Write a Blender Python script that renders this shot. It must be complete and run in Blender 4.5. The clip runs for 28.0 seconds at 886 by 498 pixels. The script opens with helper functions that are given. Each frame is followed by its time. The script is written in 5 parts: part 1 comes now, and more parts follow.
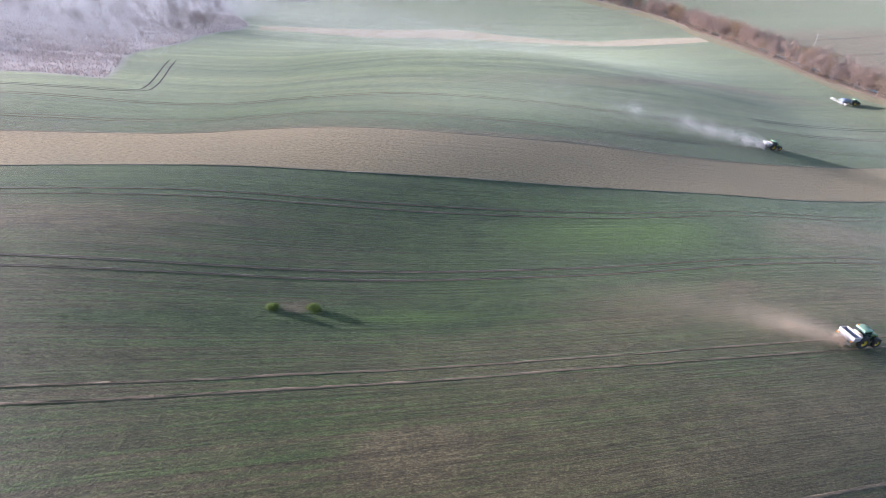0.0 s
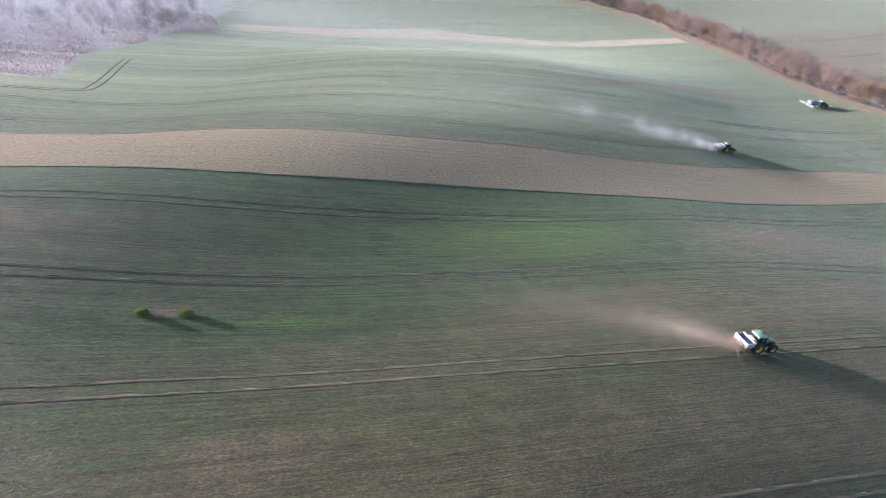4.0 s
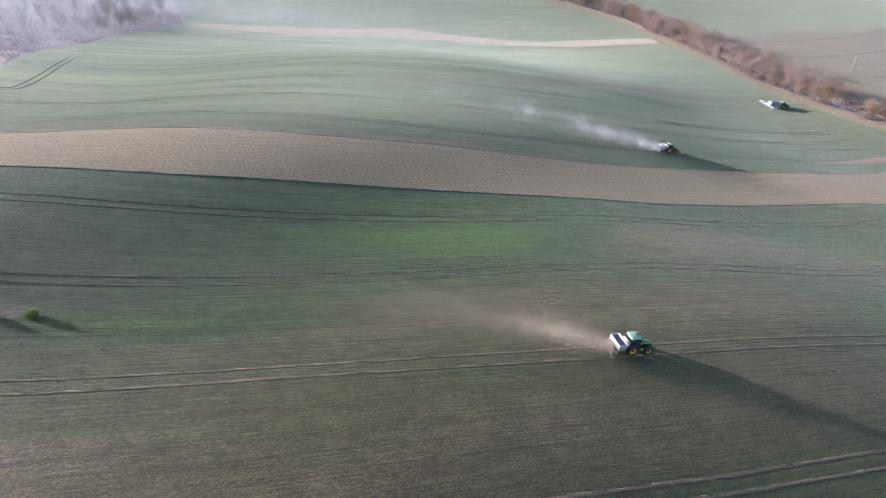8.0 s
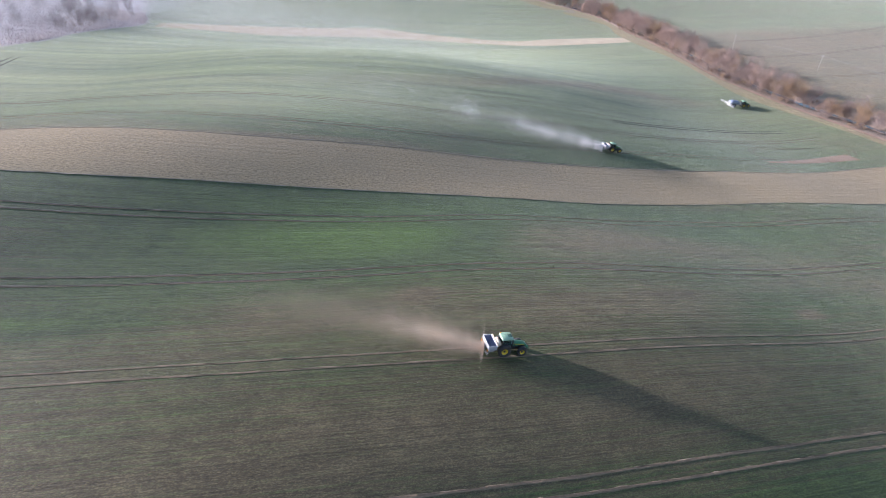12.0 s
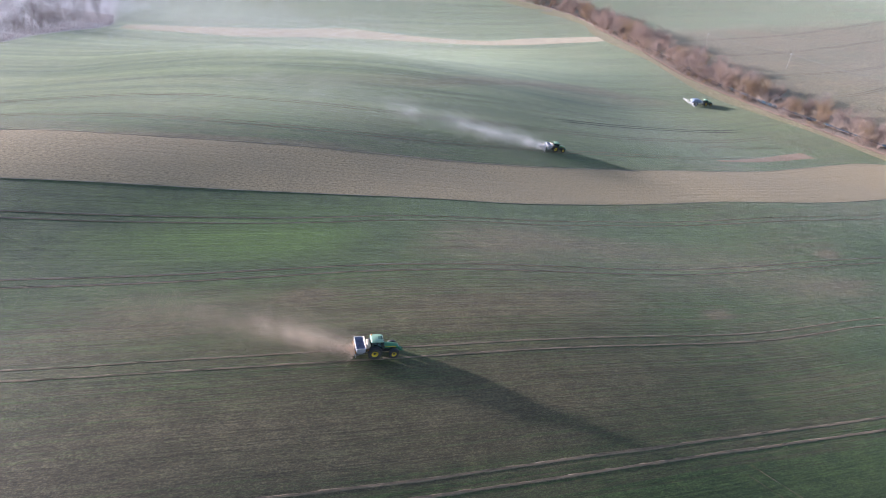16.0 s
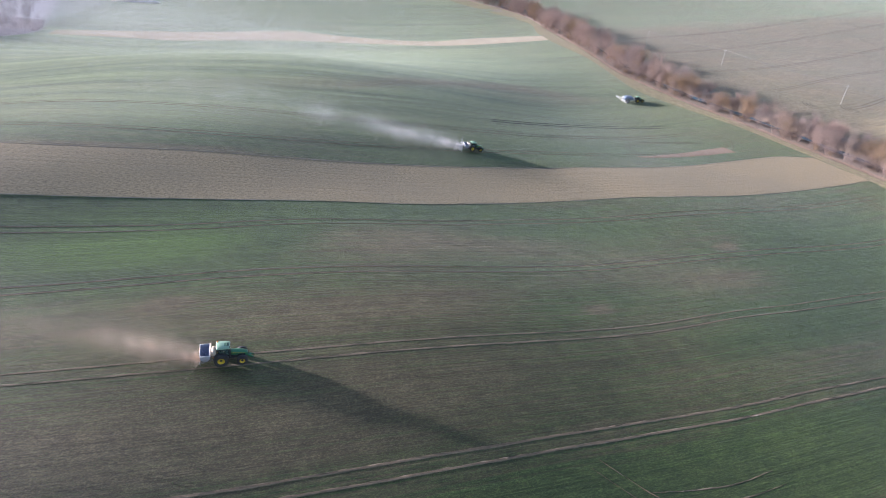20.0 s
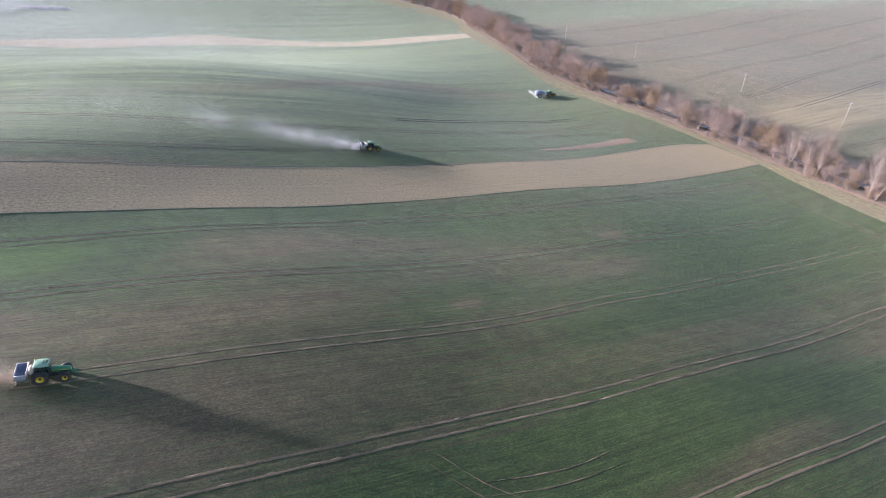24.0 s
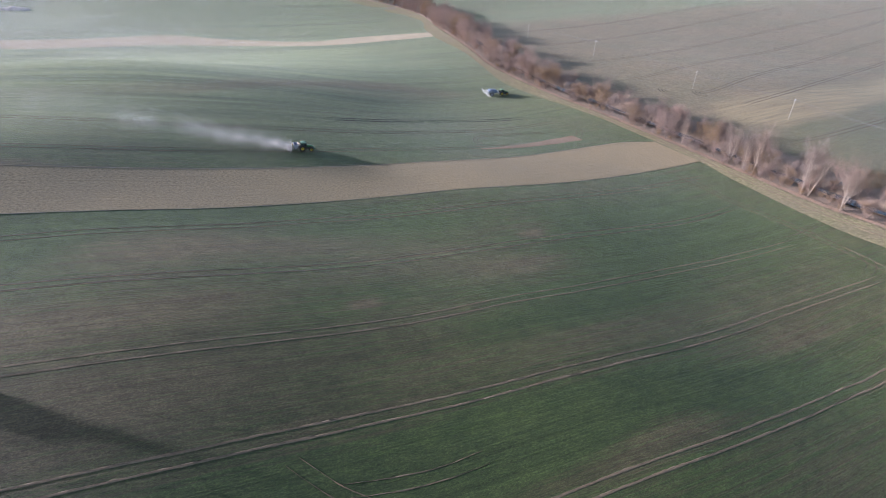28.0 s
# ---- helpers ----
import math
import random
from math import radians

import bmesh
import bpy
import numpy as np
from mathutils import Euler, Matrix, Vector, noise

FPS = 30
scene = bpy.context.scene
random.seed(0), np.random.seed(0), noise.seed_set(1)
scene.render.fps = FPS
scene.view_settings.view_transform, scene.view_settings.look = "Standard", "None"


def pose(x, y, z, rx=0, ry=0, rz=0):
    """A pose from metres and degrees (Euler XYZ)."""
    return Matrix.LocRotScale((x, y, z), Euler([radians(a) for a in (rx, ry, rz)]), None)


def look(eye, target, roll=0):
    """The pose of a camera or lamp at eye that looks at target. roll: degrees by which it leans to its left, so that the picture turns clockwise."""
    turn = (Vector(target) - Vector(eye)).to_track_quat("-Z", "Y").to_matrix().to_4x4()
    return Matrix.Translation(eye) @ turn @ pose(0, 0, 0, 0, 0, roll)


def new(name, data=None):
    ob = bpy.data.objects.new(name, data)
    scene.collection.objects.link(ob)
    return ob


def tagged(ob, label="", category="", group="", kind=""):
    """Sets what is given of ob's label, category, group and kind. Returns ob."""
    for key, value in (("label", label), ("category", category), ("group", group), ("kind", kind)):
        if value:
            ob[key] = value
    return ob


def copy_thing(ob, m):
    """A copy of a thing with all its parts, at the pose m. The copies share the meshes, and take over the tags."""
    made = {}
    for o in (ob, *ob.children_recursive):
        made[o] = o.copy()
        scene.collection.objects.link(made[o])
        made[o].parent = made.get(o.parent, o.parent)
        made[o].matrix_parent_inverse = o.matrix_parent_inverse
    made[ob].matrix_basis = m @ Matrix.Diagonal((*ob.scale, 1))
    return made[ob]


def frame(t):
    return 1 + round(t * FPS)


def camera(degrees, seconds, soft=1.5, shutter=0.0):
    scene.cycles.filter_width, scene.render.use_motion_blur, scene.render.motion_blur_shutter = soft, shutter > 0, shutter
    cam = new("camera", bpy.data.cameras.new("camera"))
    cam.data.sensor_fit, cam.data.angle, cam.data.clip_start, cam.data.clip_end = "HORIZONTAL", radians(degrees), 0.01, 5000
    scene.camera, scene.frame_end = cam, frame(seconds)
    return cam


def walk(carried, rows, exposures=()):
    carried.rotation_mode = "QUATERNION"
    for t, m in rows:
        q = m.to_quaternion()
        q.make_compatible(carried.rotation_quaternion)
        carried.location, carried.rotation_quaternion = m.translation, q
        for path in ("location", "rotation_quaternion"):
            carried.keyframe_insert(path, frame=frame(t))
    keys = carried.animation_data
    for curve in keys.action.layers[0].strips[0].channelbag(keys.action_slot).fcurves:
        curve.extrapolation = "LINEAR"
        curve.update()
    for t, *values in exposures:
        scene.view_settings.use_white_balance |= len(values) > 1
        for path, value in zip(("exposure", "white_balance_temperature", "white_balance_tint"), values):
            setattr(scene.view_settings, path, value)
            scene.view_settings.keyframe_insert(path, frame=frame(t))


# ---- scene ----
cam = camera(74.0, 28.0, soft=0.95)
METRES, EYE, TILT, LEAN, TURN = 112.0, 60.0, -33.0, -2.0, 0.0
ROWS = [
    (0.0, 0.0, 0.0, 0.0, 0.0, 0.0, -0.0),
    (0.5, 0.01, 0.0001, 0.0008, 0.03, -0.02, -0.02),
    (1.0, 0.0219, 0.0004, 0.0015, 0.04, -0.04, -0.04),
    (1.5, 0.0366, 0.0008, 0.0024, 0.04, -0.05, -0.06),
    (2.0, 0.0523, 0.0014, 0.0032, 0.02, -0.07, -0.1),
    (2.5, 0.0686, 0.0019, 0.0041, -0.01, -0.08, -0.15),
    (3.0, 0.0854, 0.0026, 0.0048, -0.03, -0.09, -0.18),
    (3.5, 0.1027, 0.0032, 0.0056, -0.07, -0.1, -0.21),
    (5.5, 0.1737, 0.006, 0.0068, -0.2, -0.07, -0.25),
    (6.0, 0.1914, 0.0064, 0.0072, -0.22, -0.1, -0.27),
    (6.5, 0.2093, 0.0067, 0.0077, -0.26, -0.1, -0.3),
    (7.0, 0.2273, 0.0069, 0.0077, -0.28, -0.11, -0.31),
    (7.5, 0.2453, 0.0076, 0.0078, -0.29, -0.11, -0.31),
    (8.0, 0.2631, 0.0083, 0.0077, -0.32, -0.11, -0.32),
    (8.5, 0.2813, 0.0086, 0.0079, -0.33, -0.12, -0.32),
    (9.0, 0.2991, 0.0092, 0.0081, -0.35, -0.14, -0.33),
    (9.5, 0.3173, 0.0094, 0.0084, -0.37, -0.16, -0.33),
    (10.0, 0.3354, 0.0099, 0.0087, -0.38, -0.17, -0.32),
    (10.5, 0.3537, 0.0102, 0.0089, -0.39, -0.18, -0.3),
    (11.0, 0.3719, 0.0107, 0.0093, -0.41, -0.18, -0.29),
    (11.5, 0.3904, 0.0109, 0.0095, -0.4, -0.19, -0.27),
    (12.0, 0.4086, 0.0115, 0.0097, -0.42, -0.18, -0.25),
    (12.5, 0.4271, 0.0117, 0.01, -0.42, -0.19, -0.23),
    (14.5, 0.5025, 0.0132, 0.0108, -0.3, -0.16, -0.02),
    (15.0, 0.5203, 0.0138, 0.0112, -0.32, -0.19, -0.04),
    (15.5, 0.5386, 0.0143, 0.0117, -0.32, -0.21, -0.03),
    (16.0, 0.557, 0.015, 0.0118, -0.3, -0.19, 0.01),
    (16.5, 0.5756, 0.0151, 0.0117, -0.29, -0.17, 0.04),
    (17.0, 0.5945, 0.0154, 0.0117, -0.28, -0.15, 0.08),
    (17.5, 0.613, 0.0154, 0.0118, -0.42, -0.14, 0.17),
    (18.0, 0.6316, 0.0154, 0.0123, -0.58, -0.15, 0.28),
    (18.5, 0.6507, 0.015, 0.0121, -0.91, -0.14, 0.54),
    (19.0, 0.6691, 0.0147, 0.0119, -1.62, -0.14, 1.03),
    (19.5, 0.6872, 0.0143, 0.0118, -2.23, -0.16, 1.42),
    (20.0, 0.7056, 0.0137, 0.0112, -2.43, -0.16, 1.55),
    (20.5, 0.7249, 0.0126, 0.0102, -3.7, -0.19, 2.47),
    (21.0, 0.7422, 0.0116, 0.0095, -4.8, -0.27, 3.23),
    (21.5, 0.7603, 0.0106, 0.0083, -5.02, -0.28, 3.39),
    (23.5, 0.8341, 0.0059, 0.0029, -6.14, -0.34, 4.29),
    (24.0, 0.8522, 0.0046, 0.0018, -6.33, -0.39, 4.41),
    (24.5, 0.8706, 0.0029, 0.0007, -6.51, -0.42, 4.55),
    (25.0, 0.8891, 0.0011, -0.0004, -6.66, -0.44, 4.67),
    (25.5, 0.9075, -0.0006, -0.0017, -6.77, -0.45, 4.73),
    (26.0, 0.9258, -0.0024, -0.0031, -6.86, -0.46, 4.8),
    (26.5, 0.9439, -0.0038, -0.0044, -6.95, -0.49, 4.85),
    (27.0, 0.9621, -0.0051, -0.0059, -7.01, -0.5, 4.91),
    (27.5, 0.9803, -0.0065, -0.0074, -7.06, -0.51, 4.96),
    (28.0, 0.998, -0.0075, -0.0086, -7.13, -0.55, 4.99),
]
walk(cam, [(t, pose(0, 0, EYE, TILT, LEAN, TURN) @ pose(METRES * x, METRES * y, METRES * z, 90 + pitch, roll, yaw)) for t, x, y, z, yaw, pitch, roll in ROWS], [(0.0, 1.46, 5770, 24), (20.0, 1.48, 5770, 24), (24.0, 1.52, 5770, 24), (27.0, 1.52, 5770, 24), (28.0, 1.20, 5770, 24)])


# ---- world, sun ----
SUN_AZ, SUN_EL = 163.0, 12.2          # where the sun stands: degrees from +x, and above the horizon
SUN_DIR = Vector((math.cos(radians(SUN_AZ)) * math.cos(radians(SUN_EL)), math.sin(radians(SUN_AZ)) * math.cos(radians(SUN_EL)), math.sin(radians(SUN_EL))))
world = bpy.data.worlds.new("sky")
scene.world = world
world.use_nodes = True
wn = world.node_tree.nodes
sky = wn.new("ShaderNodeTexSky")
sky.sky_type = "NISHITA"
sky.sun_disc = False
sky.sun_elevation = radians(SUN_EL)
sky.sun_rotation = math.atan2(SUN_DIR.x, SUN_DIR.y)
sky.dust_density = 1.5
sky.air_density = 1.0
wn["Background"].inputs["Strength"].default_value = 0.092
world.node_tree.links.new(sky.outputs[0], wn["Background"].inputs["Color"])
sun_data = bpy.data.lights.new("sun", "SUN")
sun_data.energy = 5.0
sun_data.angle = radians(2.2)
sun_data.color = (1.0, 0.95, 0.90)
sun = new("sun", sun_data)
sun.matrix_world = look(SUN_DIR * 400, (0, 0, 0))


# ---- materials ----
SHEEN, SHEEN_ROUGH, SHEEN_WHITE = 0.24, 0.25, 0.55     # downy gloss of the young crop


class Mat:
    """A small builder of node materials."""

    def __init__(self, name, rough=0.9, spec=0.2, metal=0.0):
        self.m = bpy.data.materials.new(name)
        self.m.use_nodes = True
        self.t = self.m.node_tree
        self.b = self.t.nodes["Principled BSDF"]
        self.b.inputs["Roughness"].default_value = rough
        self.b.inputs["Specular IOR Level"].default_value = spec
        self.b.inputs["Metallic"].default_value = metal

    def node(self, kind, **sets):
        n = self.t.nodes.new(kind)
        for k, v in sets.items():
            n.inputs[k.replace("_", " ")].default_value = v
        return n

    def link(self, a, b):
        self.t.links.new(a, b)

    def coords(self, source, scale):
        """Object coordinates or the row map, stretched by scale."""
        if source == "rows":
            o = self.t.nodes.new("ShaderNodeUVMap")
            o.uv_map = "rows"
            out = o.outputs[0]
        elif source == "object":
            out = self.t.nodes.new("ShaderNodeTexCoord").outputs["Object"]
        else:
            out = self.t.nodes.new("ShaderNodeNewGeometry").outputs["Position"]
        mp = self.t.nodes.new("ShaderNodeMapping")
        mp.inputs["Scale"].default_value = scale
        self.link(out, mp.inputs["Vector"])
        return mp.outputs[0]

    def noise(self, source, scale, detail=4.0, rough=0.6, lo=0.35, hi=0.65, warp=0.0):
        n = self.node("ShaderNodeTexNoise", Scale=1.0, Detail=detail, Roughness=rough, Distortion=warp)
        self.link(self.coords(source, scale), n.inputs["Vector"])
        r = self.t.nodes.new("ShaderNodeMapRange")
        r.inputs[1].default_value, r.inputs[2].default_value = lo, hi
        self.link(n.outputs["Fac"], r.inputs[0])
        return r.outputs[0]

    def attr(self, name):
        a = self.t.nodes.new("ShaderNodeAttribute")
        a.attribute_name = name
        return a.outputs["Fac"]

    def math(self, op, a, b=0.0):
        n = self.t.nodes.new("ShaderNodeMath")
        n.operation = op
        n.use_clamp = False
        for i, v in enumerate((a, b)):
            if isinstance(v, (int, float)):
                n.inputs[i].default_value = v
            else:
                self.link(v, n.inputs[i])
        return n.outputs[0]

    def mix(self, fac, a, b, mode="MIX"):
        n = self.t.nodes.new("ShaderNodeMix")
        n.data_type, n.blend_type = "RGBA", mode
        for i, v in ((0, fac), (6, a), (7, b)):
            if isinstance(v, (int, float)):
                n.inputs[i].default_value = v
            elif isinstance(v, tuple):
                n.inputs[i].default_value = (*v, 1.0)
            else:
                self.link(v, n.inputs[i])
        return n.outputs[2]

    def color(self, c):
        if isinstance(c, tuple):
            self.b.inputs["Base Color"].default_value = (*c, 1.0)
        else:
            self.link(c, self.b.inputs["Base Color"])
        return self

    def bump(self, height, strength=0.5, dist=0.05):
        n = self.node("ShaderNodeBump", Strength=strength, Distance=dist)
        self.link(height, n.inputs["Height"])
        self.link(n.outputs[0], self.b.inputs["Normal"])
        return self

    def sheen(self, weight, rough=0.5, tint=(1, 1, 1)):
        self.b.inputs["Sheen Weight"].default_value = weight
        self.b.inputs["Sheen Roughness"].default_value = rough
        self.b.inputs["Sheen Tint"].default_value = (*tint, 1.0)
        return self


def plain(name, c, rough=0.5, spec=0.4, metal=0.0, wear=0.12, size=3.0):
    """Painted or moulded surface: one colour with faint dirt and unevenness."""
    m = Mat(name, rough, spec, metal)
    dirt = m.noise("object", (size, size, size), 5.0)
    fine = m.noise("object", (size * 9,) * 3, 3.0)
    dusty = tuple(0.55 * v + 0.45 * d for v, d in zip(c, (0.25, 0.21, 0.16)))
    k = m.math("MULTIPLY", dirt, wear * 3)
    m.color(m.mix(m.math("MULTIPLY", k, fine), c, dusty))
    return m.m


def crop_material():
    m = Mat("winter_wheat", 0.6, 0.3)
    band = m.noise("rows", (0.006, 0.36, 1.0), 4.0, 0.65, 0.40, 0.64)
    streak = m.noise("rows", (0.022, 1.5, 1.0), 3.0, 0.6, 0.36, 0.64)
    drill = m.noise("rows", (0.05, 2.3, 1.0), 3.0, 0.65, 0.38, 0.62)
    tuft = m.noise("rows", (2.0, 3.4, 1.0), 3.0, 0.75, 0.39, 0.61)
    fleck = m.noise("rows", (5.0, 7.5, 1.0), 2.0, 0.75, 0.40, 0.60)
    blotch = m.noise("world", (0.035, 0.05, 0.04), 4.0, 0.6, 0.36, 0.66)
    small = m.noise("world", (0.22, 0.3, 0.3), 4.0, 0.6, 0.3, 0.7)
    vig = m.attr("vigour")
    green = m.mix(small, (0.048, 0.075, 0.022), (0.082, 0.114, 0.032))
    green = m.mix(m.math("MULTIPLY", blotch, 0.45), green, (0.085, 0.118, 0.034))
    # the lushest crop also gets a lighter green, painting in its sun-facing slope
    lush_lit = m.t.nodes.new("ShaderNodeMapRange")
    lush_lit.inputs[1].default_value, lush_lit.inputs[2].default_value = 0.46, 0.80
    m.link(vig, lush_lit.inputs[0])
    green = m.mix(lush_lit.outputs[0], green, (0.101, 0.162, 0.030))
    soil = m.mix(small, (0.126, 0.100, 0.050), (0.184, 0.145, 0.075))
    a = m.math("ADD", m.math("MULTIPLY", streak, 0.36), m.math("MULTIPLY", tuft, 0.14))
    a = m.math("ADD", a, m.math("MULTIPLY", fleck, 0.12))
    a = m.math("ADD", a, m.math("MULTIPLY", drill, 0.26))
    a = m.math("ADD", a, m.math("MULTIPLY", blotch, 0.20))
    a = m.math("ADD", a, m.math("MULTIPLY", vig, 1.45))
    r = m.t.nodes.new("ShaderNodeMapRange")
    r.inputs[1].default_value, r.inputs[2].default_value = 0.27, 0.85
    m.link(a, r.inputs[0])
    c = m.mix(r.outputs[0], soil, green)
    # bright flecks paint light on leaf tips; gaps between plants and rows are darkened
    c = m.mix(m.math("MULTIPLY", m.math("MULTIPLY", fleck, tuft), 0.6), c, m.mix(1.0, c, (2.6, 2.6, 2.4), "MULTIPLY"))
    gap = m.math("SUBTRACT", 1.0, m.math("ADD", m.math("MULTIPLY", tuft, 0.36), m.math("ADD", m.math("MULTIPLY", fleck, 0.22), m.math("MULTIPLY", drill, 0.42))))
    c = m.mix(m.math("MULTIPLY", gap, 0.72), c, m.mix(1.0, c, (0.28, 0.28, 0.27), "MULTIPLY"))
    # far-field crop colour is lightened here in place of haze
    c = m.mix(m.math("MULTIPLY", m.attr("hazy"), 0.72), c, m.mix(m.math("ADD", m.math("MULTIPLY", streak, 0.6), m.math("MULTIPLY", tuft, 0.4)), (0.185, 0.214, 0.100), (0.335, 0.372, 0.184)))
    lines = m.math("ADD", m.math("MULTIPLY", band, 0.32), m.math("MULTIPLY", m.math("SUBTRACT", 1.0, streak), 0.28))
    c = m.mix(lines, c, m.mix(1.0, c, (0.42, 0.43, 0.42), "MULTIPLY"))
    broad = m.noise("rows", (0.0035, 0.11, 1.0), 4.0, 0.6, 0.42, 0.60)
    c = m.mix(m.math("MULTIPLY", m.attr("hazy"), m.math("MULTIPLY", broad, 0.75)), c, m.mix(1.0, c, (0.60, 0.62, 0.70), "MULTIPLY"))
    clod = m.noise("rows", (0.45, 1.1, 1.0), 4.0, 0.7, 0.38, 0.62)
    c = m.mix(clod, m.mix(1.0, c, (0.82, 0.82, 0.84), "MULTIPLY"), m.mix(1.0, c, (1.13, 1.13, 1.11), "MULTIPLY"))
    earth = m.mix(small, (0.192, 0.152, 0.092), (0.252, 0.200, 0.122))
    earth = m.mix(m.math("MULTIPLY", blotch, 0.55), earth, (0.165, 0.16, 0.092))
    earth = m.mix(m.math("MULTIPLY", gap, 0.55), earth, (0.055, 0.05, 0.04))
    grit = m.noise("world", (1.1, 1.1, 1.1), 4.0, 0.75, 0.40, 0.60)
    earth = m.mix(grit, m.mix(1.0, earth, (0.70, 0.71, 0.70), "MULTIPLY"), m.mix(1.0, earth, (1.3, 1.28, 1.24), "MULTIPLY"))
    c = m.mix(m.attr("fallow"), c, earth)
    straw = m.mix(tuft, (0.21, 0.165, 0.088), (0.40, 0.325, 0.185))
    lie = m.noise("rows", (0.03, 0.55, 1.0), 4.0, 0.65, 0.36, 0.60)
    c = m.mix(m.math("MULTIPLY", m.attr("strewn"), m.math("ADD", 0.15, m.math("MULTIPLY", lie, 0.75))), c, straw)
    litter = m.mix(tuft, (0.155, 0.118, 0.088), (0.31, 0.24, 0.18))
    c = m.mix(m.attr("bank"), c, litter)
    reed = m.mix(tuft, (0.23, 0.195, 0.18), (0.50, 0.445, 0.42))
    reed = m.mix(m.math("MULTIPLY", blotch, 0.6), reed, (0.33, 0.275, 0.26))
    c = m.mix(m.attr("marsh"), c, reed)
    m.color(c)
    m.bump(m.math("ADD", m.math("MULTIPLY", fleck, 0.35), m.math("ADD", m.math("MULTIPLY", tuft, 0.25), m.math("MULTIPLY", drill, 0.5))), 0.55, 0.13)
    bare = m.math("ADD", m.math("MULTIPLY", m.attr("fallow"), 0.55), m.math("ADD", m.attr("bank"), m.math("MULTIPLY", m.attr("marsh"), 0.3)))
    keep = m.math("SUBTRACT", 1.0, m.math("MINIMUM", bare, 1.0))
    m.sheen(0.5, SHEEN_ROUGH)
    m.link(m.math("MULTIPLY", keep, SHEEN), m.b.inputs["Sheen Weight"])
    fuzz = m.mix(1.0, c, (5.5, 5.5, 5.5), "MULTIPLY")
    m.link(m.mix(SHEEN_WHITE, fuzz, (0.80, 0.92, 1.0)), m.b.inputs["Sheen Tint"])
    return m.m


def soil_material(name, dark, pale, grain=1.0):
    m = Mat(name, 0.95, 0.15)
    a = m.noise("world", (2.2 * grain, 2.2 * grain, 2.2), 5.0, 0.65)
    b = m.noise("world", (0.15, 0.2, 0.2), 3.0)
    m.color(m.mix(m.math("ADD", m.math("MULTIPLY", a, 0.6), m.math("MULTIPLY", b, 0.4)), dark, pale))
    m.bump(a, 0.7, 0.08)
    m.sheen(0.1, 0.35, (0.9, 0.94, 1.0))
    return m.m


def stubble_material():
    m = Mat("dry_stubble", 0.95, 0.15)
    clump = m.noise("rows", (1.5, 2.6, 1.0), 4.0, 0.75, 0.36, 0.64)
    fine = m.noise("rows", (4.5, 5.5, 1.0), 3.0, 0.7, 0.34, 0.66)
    streak = m.noise("rows", (0.02, 1.0, 1.0), 3.0, 0.55, 0.36, 0.64)
    patch = m.noise("world", (0.05, 0.06, 0.05), 4.0, 0.6, 0.35, 0.65)
    tan = m.mix(m.math("ADD", m.math("MULTIPLY", clump, 0.6), m.math("MULTIPLY", fine, 0.4)), (0.055, 0.043, 0.027), (0.55, 0.428, 0.238))
    tan = m.mix(m.math("MULTIPLY", streak, 0.5), tan, (0.32, 0.254, 0.146))
    tan = m.mix(m.math("MULTIPLY", patch, 0.35), tan, (0.235, 0.20, 0.13))
    m.color(tan)
    m.bump(m.math("ADD", clump, m.math("ADD", m.math("MULTIPLY", fine, 0.5), m.math("MULTIPLY", streak, 1.0))), 0.34, 0.2)
    m.sheen(0.06, 0.35, (0.9, 0.93, 1.0))
    return m.m


def verge_material():
    m = Mat("mown_verge", 0.95, 0.15)
    clump = m.noise("world", (1.1, 1.1, 1.1), 5.0, 0.75, 0.38, 0.62)
    patch = m.noise("world", (0.09, 0.09, 0.09), 4.0)
    c = m.mix(clump, (0.135, 0.138, 0.062), (0.33, 0.29, 0.16))
    c = m.mix(m.math("MULTIPLY", patch, 0.6), c, (0.21, 0.175, 0.115))
    m.color(c)
    m.bump(clump, 0.7, 0.08)
    m.sheen(0.05, 0.35, (0.9, 0.95, 1.0))
    return m.m


CROP = crop_material()
STUBBLE = stubble_material()
VERGE = verge_material()
RUT = soil_material("wheel_rut_soil", (0.195, 0.15, 0.092), (0.285, 0.222, 0.138))
RUT_BROWN = soil_material("trodden_rut_soil", (0.145, 0.108, 0.070), (0.225, 0.170, 0.110))
# the darker rut soils paint the shade inside the grooves
RUT_SHADE = soil_material("shaded_rut_soil", (0.055, 0.046, 0.035), (0.10, 0.08, 0.06))
PALE_STRAW = soil_material("pale_straw", (0.26, 0.22, 0.17), (0.42, 0.36, 0.29))
RUT_DARK = soil_material("deep_shaded_rut_soil", (0.026, 0.022, 0.018), (0.055, 0.044, 0.034))
RED_SOIL = soil_material("reddish_bare_soil", (0.175, 0.118, 0.072), (0.27, 0.188, 0.118))
STRAW_SWATH = soil_material("straw_strewn_soil", (0.175, 0.145, 0.08), (0.265, 0.215, 0.118), 0.5)
EDGE_GRASS = soil_material("pinkish_dead_grass", (0.24, 0.155, 0.105), (0.40, 0.285, 0.205), 0.5)
PALE_TRACK = soil_material("pale_dry_grass", (0.225, 0.182, 0.10), (0.33, 0.268, 0.155), 0.5)
FAR_STRAW = soil_material("bleached_path_grass", (0.28, 0.228, 0.135), (0.41, 0.34, 0.21), 0.5)

